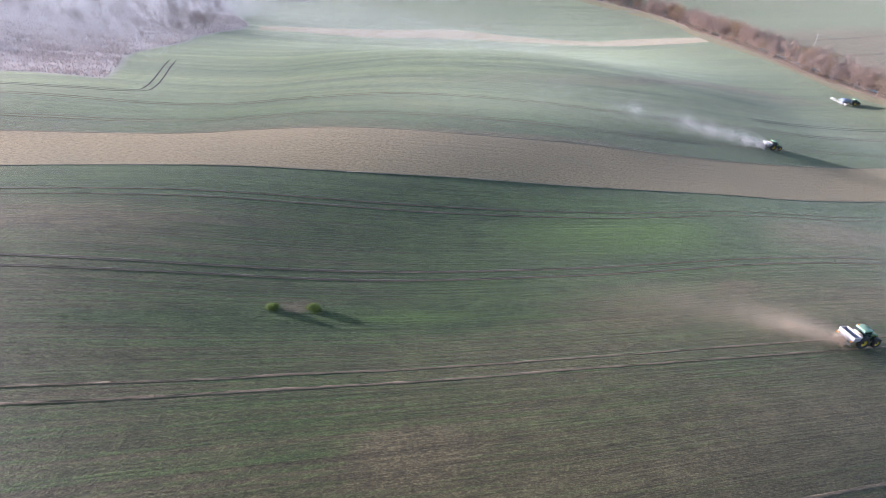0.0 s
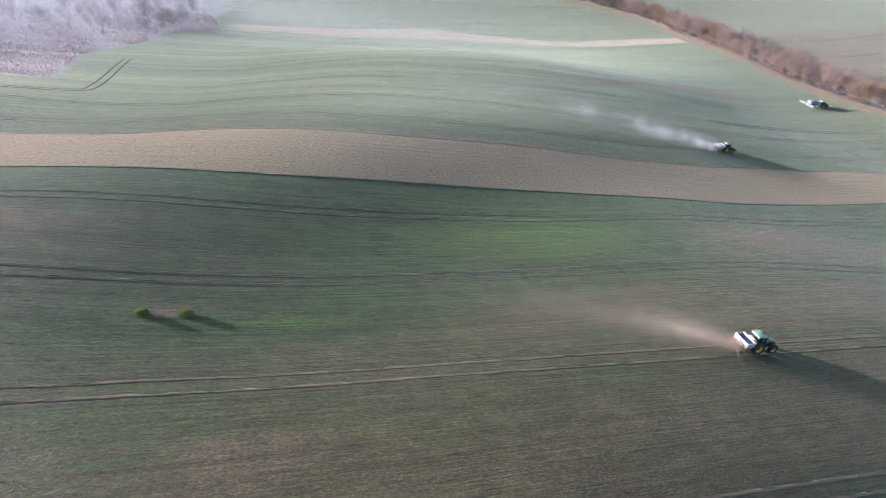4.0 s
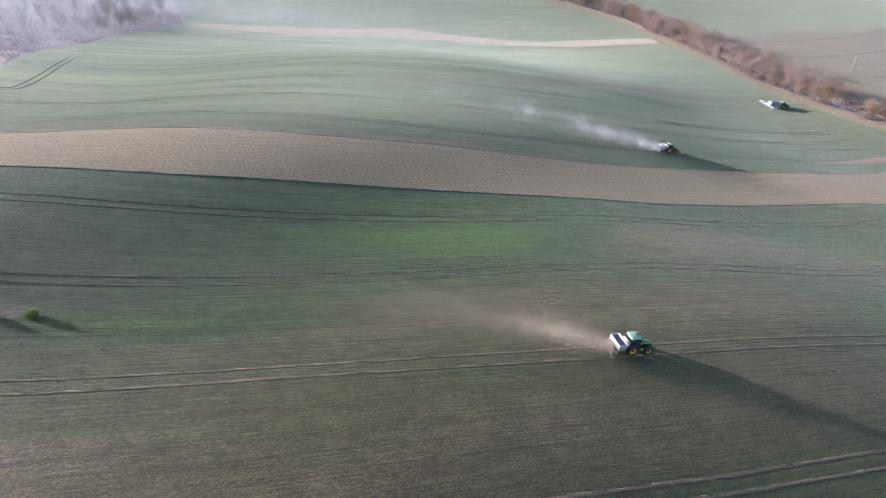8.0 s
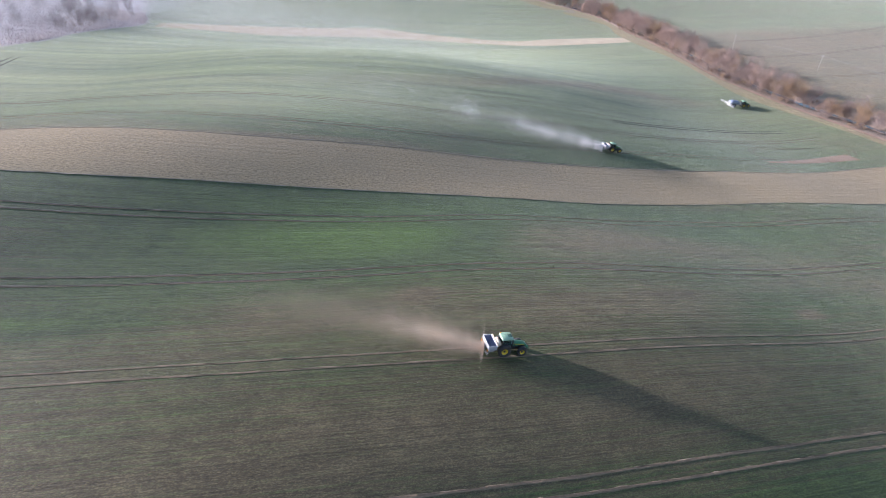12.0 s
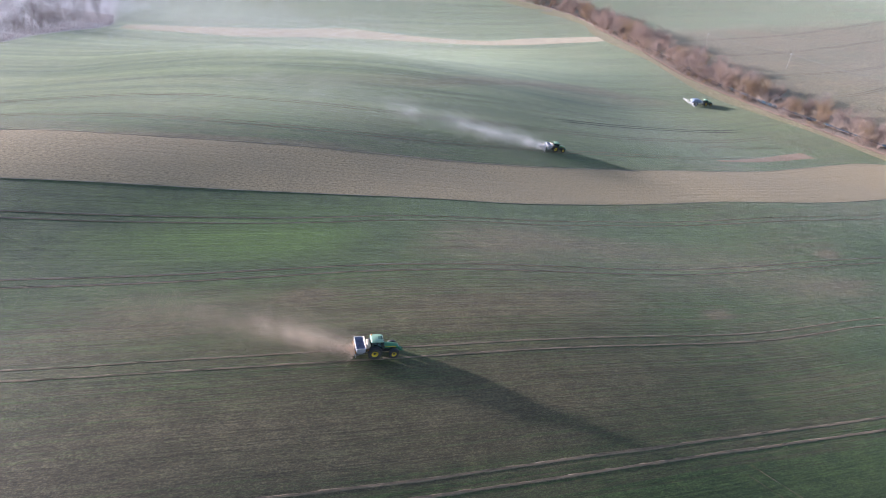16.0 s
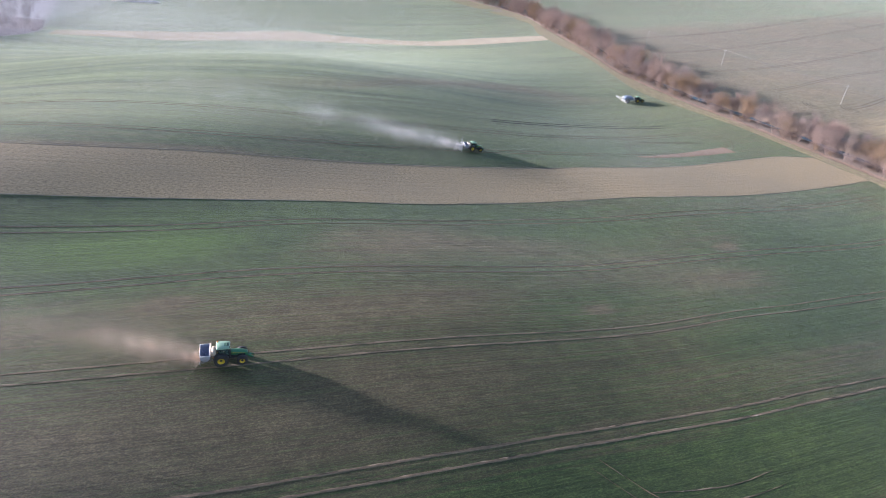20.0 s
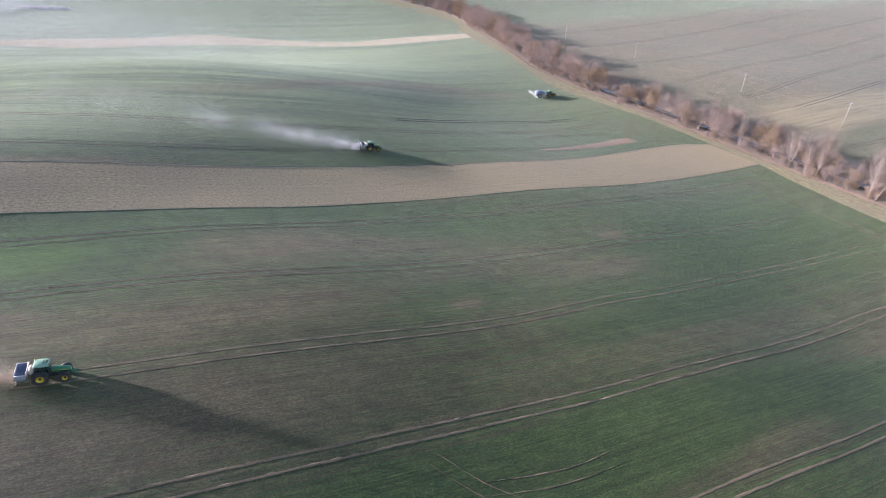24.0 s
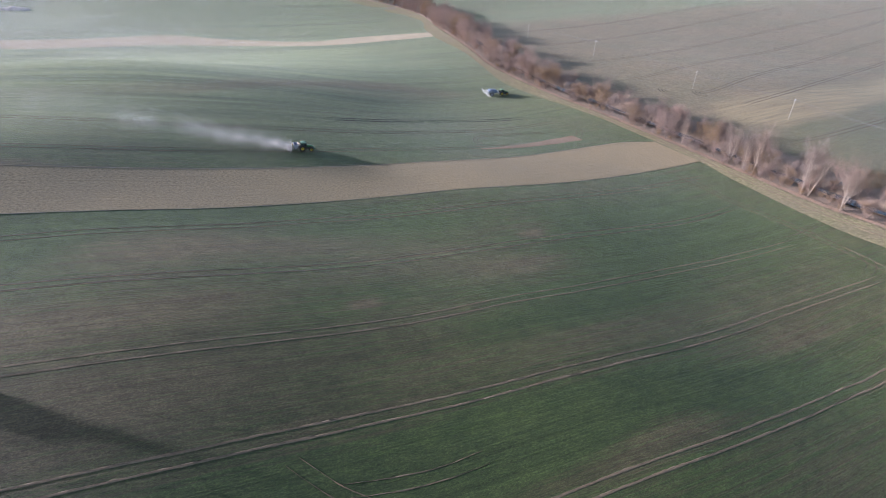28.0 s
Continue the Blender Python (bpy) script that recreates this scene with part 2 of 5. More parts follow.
# ---- the lie of the land ----
# heights of rounded swells on a 60 m grid, over a broad fall towards the brook
SWELLS = (
    (0.4, 1.7, 4.3, 5.9, 1.6, 1.3, 1.9, 2.0, 0.9),
    (-0.5, 4.1, 2.1, -0.1, 2.9, 2.6, 1.4, 3.7, 1.9),
    (-3.1, 2.8, 2.9, 5.3, 2.2, 1.5, -1.3, 4.4, 1.2),
    (-1.7, -0.8, -1.3, 4.8, 3.4, 0.7, -1.5, 3.4, 1.3),
    (-1.3, 0.3, -0.3, 2.3, 6.2, 0.7, -1.1, 4.2, 1.9),
    (-3.4, 0.2, 0.3, -0.9, 0.1, -0.0, 0.1, 1.0, 0.2),
    (-2.2, -0.8, -0.7, -1.9, -1.7, -0.4, 0.4, -0.0, -0.2),
    (-2.9, -1.7, -1.3, -1.5, -1.8, -2.5, -1.5, -0.6, -0.6),
    (-4.3, -1.3, -0.6, -1.0, -2.1, -2.2, -1.7, -1.2, -1.4),
)
# smaller folds on a 40 m grid
FOLDS = (
    (0.1, 1.2, 0.6, 1.2, -2.7, -0.6, -0.6, -0.8, -0.1),
    (-0.7, 3.0, -3.1, 1.0, 1.5, 0.0, 0.7, -0.3, 0.0),
    (0.9, -0.1, 2.3, -2.8, 1.3, -0.7, -0.4, -0.1, 0.4),
    (0.1, -0.7, 0.5, 1.3, -1.6, -0.6, 2.5, 0.6, -0.2),
    (0.8, 1.2, 1.7, -0.4, -0.5, -0.3, -0.2, 0.8, -0.8),
    (0.2, 2.0, 4.5, 6.0, 1.4, -1.1, -2.3, 0.9, -0.1),
)
# low ridges and dips on a 30 m grid
DIPS = (
    (0.0, 0.2, 0.1, 0.7, -0.5, -0.5, 0.3, -0.0, 1.5, 0.8, 0.0),
    (0.0, -0.2, 0.2, -0.2, 0.1, 0.0, 0.5, -0.9, 0.6, -0.1, -0.4),
    (0.2, -0.9, 0.5, 0.2, 0.0, 0.1, 0.7, 1.1, 0.9, -0.5, -0.4),
    (0.4, -0.8, 0.1, 0.9, 0.7, -0.6, -0.2, -0.4, 0.5, 0.5, 0.2),
    (0.2, -0.3, 0.1, 0.1, 0.7, 0.1, 0.0, -0.4, -0.1, 0.5, 0.4),
    (0.1, 0.2, 0.0, -0.6, -0.5, 0.2, 0.0, 0.1, -0.0, -0.0, 0.4),
    (0.1, 0.5, 0.3, -0.4, -0.9, -0.2, 0.1, 0.1, -0.1, -0.4, 0.2),
    (0.3, 0.1, -0.1, -0.1, -0.3, -0.1, 0.0, 0.2, -0.1, -0.3, 0.1),
)
SWELL_X, SWELL_Y, SWELL_STEP, SWELL_R = -150.0, 0.0, 60.0, 46.0


# lines along the brook, from far to near
VERGE_LEFT = ((-60.2, 680), (59.8, 555), (108.8, 501), (143.2, 461), (163.7, 430), (163, 395), (165.7, 362), (174.8, 321), (178.2, 293), (182.1, 262), (192.1, 241), (207.3, 214), (216.8, 191), (225.4, 166), (228.2, 147), (235.1, 115), (243, 95), (256, 55), (273, 0), (301, -90))
VERGE_RIGHT = ((-47.4, 690), (72.6, 562), (122.6, 504), (151, 476), (166.9, 447), (173.5, 394), (179.6, 331), (183.6, 290), (196.6, 250), (215.3, 206), (226.1, 178), (233.9, 153), (241.3, 126), (249.2, 107), (263.2, 66), (281.2, 5), (310.2, -85))
BROOK_EDGE = np.array(VERGE_RIGHT[::-1], float)


def height(x, y, channel=1.0):
    """Height of the ground; x and y are numbers or arrays."""
    x, y = np.asarray(x, float), np.asarray(y, float)
    z = -21.0 + 44.0 / (1.0 + np.exp(np.clip((0.8 * x + 0.6 * y - 70.0) / 62.0, -40, 40)))
    for j, row in enumerate(SWELLS):
        gy = np.exp(-((y - SWELL_Y - SWELL_STEP * j) ** 2) / (2 * SWELL_R ** 2))
        for i, w in enumerate(row):
            z = z + w * gy * np.exp(-((x - SWELL_X - SWELL_STEP * i) ** 2) / (2 * SWELL_R ** 2))
    for j, row in enumerate(FOLDS):
        gy = np.exp(-((y - 20.0 - 40.0 * j) ** 2) / (2 * 27.0 ** 2))
        for i, w in enumerate(row):
            z = z + w * gy * np.exp(-((x + 90.0 - 40.0 * i) ** 2) / (2 * 27.0 ** 2))
    for j, row in enumerate(DIPS):
        gy = np.exp(-((y - 20.0 - 30.0 * j) ** 2) / (2 * 22.0 ** 2))
        for i, w in enumerate(row):
            z = z + w * gy * np.exp(-((x + 90.0 - 30.0 * i) ** 2) / (2 * 22.0 ** 2))
    return z - channel * 1.5 * np.exp(-(((x - brook_x(y)) / 3.2) ** 4))


def brook_x(y):
    """Where the brook's middle runs, beside the verge."""
    line = BROOK_EDGE
    return np.interp(y, line[:, 1], line[:, 0]) + 11.0


def ground_z(x, y):
    return float(height(x, y))


# lines on the ground, from left to right: tramlines and field edges
TRAM_A = ((70.0, 19.1), (100.0, 28.8), (140.4, 41.1), (163.9, 48.2), (192.4, 58.2), (203.9, 62.0), (240.3, 76.7))
TRAM_B = ((10.0, 21.7), (40.0, 32.1), (65.0, 39.8), (87.9, 46.6), (110.9, 53.4), (134.6, 60.0), (167.3, 70.7), (200.6, 83.1), (229.2, 90.9))
TRAM_1 = ((-120.0, 12.5), (-79.7, 20.4), (-33.4, 31.0), (-7.9, 38.7), (15.0, 45.9), (46.0, 55.1), (65.0, 60.4), (83.9, 65.7), (116.7, 74.9), (139.2, 83.2), (152.0, 87.5), (183.4, 98.7), (220.6, 109.1))
TRAM_2 = ((-130.0, 31.9), (-90.1, 41.0), (-46.7, 48.6), (-17.7, 56.2), (10.0, 65.1), (28.0, 70.9), (50.0, 78.5), (66.0, 82.8), (87.9, 88.1), (107.8, 93.9), (129.7, 101.4), (161.2, 111.7), (196.8, 121.8), (217.0, 129.5))
TRAM_3 = ((-140.0, 46.2), (-100.0, 54.2), (-57.8, 64.1), (-29.6, 73.5), (3.0, 82.0), (34.0, 91.8), (59.0, 101.1), (85.0, 108.7), (105.0, 116.5), (137.9, 125.8), (170.2, 135.1), (210.7, 148.6), (222.0, 152.0))
STRIP_NEAR = ((-160.0, 52.6), (-109.7, 62.5), (-63.6, 73.4), (-31.6, 84.0), (-10.8, 89.7), (32.0, 103.0), (59.0, 111.2), (80.0, 117.4), (103.2, 126.5), (131.1, 135.1), (164.5, 142.7), (198.8, 155.0), (215.4, 160.6), (226.2, 164.0))
STRIP_FAR = ((-180.0, 69.0), (-129.6, 78.8), (-74.0, 91.5), (-45.9, 98.9), (-35.0, 104.5), (-19.5, 111.0), (5.0, 117.2), (30.0, 125.4), (54.0, 132.8), (75.0, 139.8), (98.0, 147.3), (124.2, 154.4), (155.9, 164.3), (184.8, 177.0), (205.4, 183.6), (219.4, 183.3))
TRAM_5 = ((-180.0, 80.5), (-129.5, 90.1), (-79.4, 102.2), (-52.7, 108.4), (-39.4, 114.9), (-24.6, 124.0), (2.0, 130.8), (33.0, 138.5), (64.0, 149.1), (83.0, 155.4), (108.0, 162.0), (140.0, 171.0), (170.2, 182.2))
TRAM_6 = ((-180.0, 109.4), (-129.4, 118.8), (-93.1, 122.2), (-64.6, 125.5), (-46.8, 131.6), (-34.1, 142.6), (-10.1, 156.7), (20.0, 161.3), (54.0, 166.2), (84.9, 172.9), (120.0, 181.2), (150.1, 194.5), (192.2, 209.1))
TRAM_7 = ((104.0, 187.9), (119.9, 193.9), (150.2, 208.0), (182.4, 214.7))
TURN_TRACK = ((-180.0, 140.0), (-99.8, 134.3), (-81.9, 134.9), (-71.6, 138.0), (-71.1, 145.3), (-78.0, 170.7), (-81.6, 184.8))
PATH_NEAR = ((-84, 287), (-49, 300.7), (-36, 304.6), (-6, 328.5), (20, 342.5), (60, 346.5), (99, 346.9), (142, 360), (167, 368.7))
PATH_FAR = ((-87, 301), (-53, 325), (-25, 346), (8, 370.3), (44, 366), (91, 360.5), (120, 373), (166, 384))
def curve(knots, step=2.0):
    """A smooth line through the knots, with a point about every step metres."""
    k = np.array(knots, float)
    k = np.vstack((2 * k[0] - k[1], k, 2 * k[-1] - k[-2]))
    out = []
    for i in range(1, len(k) - 2):
        p0, p1, p2, p3 = k[i - 1:i + 3]
        n = max(2, int(np.hypot(*(p2 - p1)) / step))
        for t in np.linspace(0, 1, n, endpoint=False):
            out.append(0.5 * (2 * p1 + (p2 - p0) * t + (2 * p0 - 5 * p1 + 4 * p2 - p3) * t * t + (3 * p1 - p0 - 3 * p2 + p3) * t ** 3))
    out.append(k[-2])
    return np.array(out)


def resample(line, n):
    d = np.r_[0, np.cumsum(np.hypot(*np.diff(line, axis=0).T))]
    s = np.linspace(0, d[-1], n)
    return np.c_[np.interp(s, d, line[:, 0]), np.interp(s, d, line[:, 1])]


# the rows of the crop run between these lines: across-field distance, 24 m from tramline to tramline
ROW_LINES = [(curve(k), d) for k, d in ((TRAM_A, -24), (TRAM_B, 0), (TRAM_1, 24), (TRAM_2, 48), (TRAM_3, 72), (STRIP_NEAR, 84), (STRIP_FAR, 108), (TRAM_5, 120), (TRAM_6, 146))]


def row_map(x, y):
    """Along and across the sown rows at points x, y."""
    x, y = np.asarray(x, float), np.asarray(y, float)
    ys, ds = [], []
    for line, d in ROW_LINES:
        slope0 = 0.30
        yy = np.interp(x, line[:, 0], line[:, 1])
        yy = yy + slope0 * np.minimum(0, x - line[0, 0]) + slope0 * np.maximum(0, x - line[-1, 0])
        ys.append(yy)
        ds.append(d)
    ys = np.maximum.accumulate(np.array(ys) + np.arange(len(ys))[:, None] * 1e-3, axis=0)
    out = np.where(y < ys[0], ds[0] + (y - ys[0]), ds[-1] + (y - ys[-1]))
    for i in range(len(ds) - 1):
        inside = (y >= ys[i]) & (y < ys[i + 1])
        f = (y - ys[i]) / np.maximum(1e-3, ys[i + 1] - ys[i])
        out = np.where(inside, ds[i] + f * (ds[i + 1] - ds[i]), out)
    return x, out


# thin, lush and painted-shade places in the crop: centre, radii along and across, and how much greener
PATCHES = (
    (154, 50, 13, 3.2, -0.5), (141, 43, 20, 3.0, -0.35), (136, 79, 16, 4, -0.2), (126, 52.5, 34, 1.8, 0.3), (190, 72, 14, 3, -0.3),
    (-1.5, 51.7, 13, 1.9, 0.45), (-14.7, 49.6, 1.6, 0.9, -1.2), (30.0, 82.9, 35, 12, 0.70), (46.0, 89.3, 18, 6, 0.30), (8.0, 61.7, 22, 4, 0.3), (72.0, 96.8, 24, 7, -0.40), (60.0, 90.7, 14, 6, -0.16), (94.9, 99.2, 22, 6, -0.12), (-1.0, 30.4, 3.6, 2.0, -1.4), (152.6, 112.5, 3, 1.5, -0.9), (149.1, 98.8, 15, 4, -0.27), (112.4, 80.5, 2.6, 1.2, -0.9), (45.0, 69.2, 3.2, 1.5, -0.5),
    (-5.9, 49.6, 24, 4, 0.30), (35.0, 62.9, 26, 8, -0.20), (84.9, 76.6, 26, 5, -0.20), (45.0, 42.2, 34, 8, -0.20), (87.9, 59.9, 22, 6, -0.14),
    # lower-right greens (x over 80, y under 60) also paint in slope shade
    (85.0, 37.7, 40, 5, 0.32), (134.7, 47.2, 40, 8, 0.24), (149.0, 81.7, 26, 7, 0.34), (111.7, 83.9, 14, 5, 0.22), (186.9, 116.2, 30, 16, 0.36),
    (-45.3, 74.4, 24, 10, 0.16), (-44.8, 59.7, 14, 4, -0.3), (10.0, 25.9, 30, 7, -0.22), (-39.4, 27.5, 24, 8, -0.05), (110.0, 112.1, 34, 5, 0.26),
    (167.2, 59.1, 34, 9, 0.30), (120.0, 35.8, 50, 8, 0.2), (159.0, 74.5, 30, 4, -0.1), (60.0, 154.5, 60, 20, 0.06), (-20.1, 183.2, 60, 10, 0.2), (60.1, 234.7, 90, 40, 0.22), (120.0, 170.0, 40, 12, 0.15), (-61.9, 118.7, 30, 12, 0.25),
    # bands below the stubble and far brown streaks also paint in shade
    (-29.7, 77.1, 40, 5, 0.2), (30.0, 97.1, 50, 4.5, 0.28), (90.0, 116.6, 40, 4, 0.22), (-10.2, 176.8, 60, 4.5, -0.42), (45.1, 195.2, 40, 5, -0.30), (111.8, 225.1, 44, 6, -0.34), (20.0, 121.2, 44, 4, -0.30), (-10.7, 95.3, 12, 4, 0.2),
)


def lee_band(x, y):
    """A brown band on the brow of the far field: brownish soil, with the lee slope's shade painted in."""
    x, y = np.asarray(x, float), np.asarray(y, float)
    d = y - np.interp(x, (30.0, 50.3, 60, 79, 107, 130, 156), (186.4, 194.0, 197, 212, 232, 241, 242))
    wide = np.where(d > 0, 8.0, 4.0)
    return np.exp(-(d / wide) ** 2) * ramp(x, 30, 75) * (1 - ramp(x, 125, 170))


def vigour(x, y):
    v = 0.02 + 0.07 * ramp(np.asarray(y, float), 60, 130) - 0.75 * lee_band(x, y)
    for cx, cy, rx, ry, k in PATCHES:
        dx, dy = np.asarray(x) - cx, np.asarray(y) - cy
        dy = dy - 0.30 * dx
        v = v + k * np.exp(-(dx / rx) ** 2 - (dy / ry) ** 2)
    return v


def hazy(x, y):
    """How far the crop beyond the stubble is lightened: a paler green, with distance haze painted in."""
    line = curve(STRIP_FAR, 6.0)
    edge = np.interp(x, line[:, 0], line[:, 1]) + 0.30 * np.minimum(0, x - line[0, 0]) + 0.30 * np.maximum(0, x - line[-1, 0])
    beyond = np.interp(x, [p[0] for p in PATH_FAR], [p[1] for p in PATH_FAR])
    return ramp(y - edge, 0, 60) * (1 - 0.85 * lee_band(x, y)) * (1 - 0.4 * ramp(y - beyond, 0, 12)) * (1 - 0.5 * ramp(x - 0.1 * y, 50, 130))


def ramp(v, a, b):
    return np.clip((v - a) / (b - a), 0, 1)


def fallow(x, y):
    """The bare brown field beyond the brook, green again farther off."""
    f = ramp(x - brook_x(y), 13, 17)
    f = f * (1 - 0.45 * ramp(184 + 0.5 * (x - 270) - y, 0, 6))
    return f * (1 - 0.85 * ramp(y - 0.25 * (x - 250), 400, 425))


def bank(x, y):
    """Rough ground along the brook."""
    d = x - brook_x(y)
    return ramp(d, -12, -10) * (1 - ramp(d, 12, 16))


def strewn(x, y):
    """Straw lying in a band across the bare field, thinning out at its edges."""
    low = np.interp(x, (251, 272, 300, 323, 380, 440), (193, 184, 193, 205, 238, 274))
    high = np.interp(x, (251, 258, 300, 359, 420, 440), (207, 215, 228, 250, 282, 292))
    return ramp(y - low, -2, 5) * (1 - ramp(y - high, -9, 3)) * ramp(x + 0.15 * y, 278, 292)


MARSH_EDGE = curve(((-82, 146), (-88, 165), (-95, 186), (-95, 200), (-92, 220), (-94, 240), (-93, 262), (-90, 294), (-112, 343), (-140, 410), (-172, 500), (-230, 580)))
MARSH_LOW = curve(((-300, 150), (-170, 152), (-112, 151), (-97, 149), (-82, 147)))


def marsh(x, y):
    right = np.interp(y, MARSH_EDGE[:, 1], MARSH_EDGE[:, 0])
    low = np.interp(x, MARSH_LOW[:, 0], MARSH_LOW[:, 1])
    return ramp(right - x, 0, 2.5) * ramp(y - low, 0, 2.5)


def mesh_from(name, verts, faces, mats, smooth=True, face_mats=None):
    me = bpy.data.meshes.new(name)
    verts = np.asarray(verts, np.float32)
    faces = np.asarray(faces, np.int32)
    k = faces.shape[1]
    me.vertices.add(len(verts))
    me.vertices.foreach_set("co", verts.ravel())
    me.loops.add(faces.size)
    me.loops.foreach_set("vertex_index", faces.ravel())
    me.polygons.add(len(faces))
    me.polygons.foreach_set("loop_start", np.arange(0, faces.size, k, dtype=np.int32))
    me.polygons.foreach_set("use_smooth", np.full(len(faces), smooth))
    for m in mats:
        me.materials.append(m)
    if face_mats is not None:
        me.polygons.foreach_set("material_index", np.asarray(face_mats, np.int32))
    me.update(calc_edges=True)
    return me


def add_field_maps(me, with_vigour=True):
    co = np.empty(len(me.vertices) * 3, np.float32)
    me.vertices.foreach_get("co", co)
    co = co.reshape(-1, 3)
    u, v = row_map(co[:, 0], co[:, 1])
    li = np.empty(len(me.loops), np.int32)
    me.loops.foreach_get("vertex_index", li)
    uv = me.uv_layers.new(name="rows")
    uv.data.foreach_set("uv", np.c_[u, v].astype(np.float32)[li].ravel())
    if with_vigour:
        at = me.attributes.new("vigour", "FLOAT", "POINT")
        at.data.foreach_set("value", vigour(co[:, 0], co[:, 1]).astype(np.float32))
        for key, value in (("fallow", fallow(co[:, 0], co[:, 1])), ("hazy", hazy(co[:, 0], co[:, 1])), ("strewn", strewn(co[:, 0], co[:, 1])), ("marsh", marsh(co[:, 0], co[:, 1])), ("bank", bank(co[:, 0], co[:, 1]))):
            me.attributes.new(key, "FLOAT", "POINT").data.foreach_set("value", value.astype(np.float32))


def grid_faces(nu, nv):
    i, j = np.meshgrid(np.arange(nu - 1), np.arange(nv - 1), indexing="ij")
    a = (i * nv + j).ravel()
    return np.c_[a, a + nv, a + nv + 1, a + 1]


def axis(lo, a, b, hi, step):
    """Even steps from a to b, growing steps out to lo and hi."""
    mid = list(np.arange(a, b + 0.01, step))
    left, right, s = [], [], step
    x = a
    while x > lo:
        s *= 1.13
        x -= s
        left.append(x)
    s, x = step, mid[-1]
    while x < hi:
        s *= 1.13
        x += s
        right.append(x)
    return np.array(left[::-1] + mid + right)


def build_ground():
    xs, ys = axis(-3500, -140, 430, 4200, 2.0), axis(-1500, 6, 300, 4600, 2.0)
    X, Y = np.meshgrid(xs, ys, indexing="ij")
    v = np.c_[X.ravel(), Y.ravel(), height(X, Y).ravel()]
    f = grid_faces(len(xs), len(ys))
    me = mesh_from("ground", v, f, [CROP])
    add_field_maps(me)
    return tagged(new("ground", me), "rolling field of young green winter wheat in drilled rows", "ground", kind="structure")


def drape(name, a, b, across, mat, label, category, lift=0.04, wobble=0.0, seed=0, n=None):
    """A sheet of ground between the lines a and b (arrays of points)."""
    n = n or max(len(a), len(b))
    a, b = resample(a, n), resample(b, n)
    rng = np.random.RandomState(seed)
    if wobble:
        for l in (a, b):
            k = np.convolve(rng.normal(0, 1, n + 8), np.ones(5) / 5, "same")[4:-4]
            l[:, 1] += wobble * k + wobble * 0.5 * rng.normal(0, 1, n)
    t = np.linspace(0, 1, across)
    pts = a[:, None, :] * (1 - t)[None, :, None] + b[:, None, :] * t[None, :, None]
    edge = np.where((t == 0) | (t == 1), -0.03, 0.0)[None, :] + np.zeros((n, 1))
    z = height(pts[..., 0], pts[..., 1]) + lift + edge
    me = mesh_from(name, np.c_[pts.reshape(-1, 2), z.ravel()], grid_faces(n, across), [mat])
    add_field_maps(me, False)
    return tagged(new(name, me), label, category, kind="structure")


def offset_line(knots, d):
    """A line beside the knots, d metres to its right as it runs from far to near."""
    l = curve(knots, 1.5)
    return l + np.array((-d, 0.0))


build_ground()
strip = drape("stubble_strip", curve(STRIP_NEAR, 1.0), curve(STRIP_FAR, 1.0), 30, STUBBLE, "tan strip of dry stubble between green crops", "field", 0.03, 0.16, 1)
drape("far_path", curve(PATH_NEAR, 2.0), curve(PATH_FAR, 2.0), 14, FAR_STRAW, "pale dry grass path winding across the far field", "path", 0.06, 0.15, 2)
drape("brook_verge", curve(VERGE_LEFT, 1.5), curve(VERGE_RIGHT, 1.5), 10, VERGE, "mown tan and green grass track beside the brook", "track", 0.08, 0.1, 3)


drape("verge_edge", offset_line(VERGE_RIGHT, 0.1), offset_line(VERGE_RIGHT, -1.7), 6, EDGE_GRASS, "pinkish dead grass along the edge of the brookside track", "grass edge", 0.10, 0.8, 4)


def ribbon(name, line, width, mats, label, category="wheel track", seed=0, lift=0.014, berm=0.02):
    """A rut pressed by wheels along a line: a hollow coloured dark for its shade, and a shoulder of thrown-up earth
    coloured pale for its lit edge, on the side away from the slope.
    """
    rng = np.random.RandomState(seed)
    n = len(line)
    tan = np.gradient(line, axis=0)
    tan /= np.hypot(tan[:, 0], tan[:, 1])[:, None]
    nor = np.c_[-tan[:, 1], tan[:, 0]]
    prof = ((-0.5, -0.03), (-0.36, berm), (-0.14, 0.016), (0.30, 0.012), (0.42, 0.016), (0.5, -0.03))
    soft = np.convolve(rng.normal(0, 1, n + 12), np.ones(7) / 7, "same")[6:-6]
    w = width * (1 + 0.2 * soft + 0.07 * rng.normal(0, 1, n))
    w = w * np.clip(np.minimum(np.arange(n), np.arange(n)[::-1]) / 8.0, 0.05, 1)
    side = 0.03 * np.convolve(rng.normal(0, 1, n + 12), np.ones(9) / 3, "same")[6:-6]
    vs = []
    for o, up in prof:
        p = line + nor * (o * w + side + 0.03 * rng.normal(0, 1, n))[:, None]
        z = height(p[:, 0], p[:, 1]) + lift + up * (0.7 + 0.6 * rng.rand(n))
        vs.append(np.c_[p, z])
    v = np.stack(vs, axis=1).reshape(-1, 3)
    fm = np.tile((0, 0, 1, 1, 1), n - 1)
    me = mesh_from(name, v, grid_faces(n, len(prof)), list(mats), face_mats=fm)
    add_field_maps(me, False)
    return tagged(new(name, me), label, category, kind="structure")


def offset(line, d):
    tan = np.gradient(line, axis=0)
    tan /= np.hypot(tan[:, 0], tan[:, 1])[:, None]
    return line + np.c_[-tan[:, 1], tan[:, 0]] * d


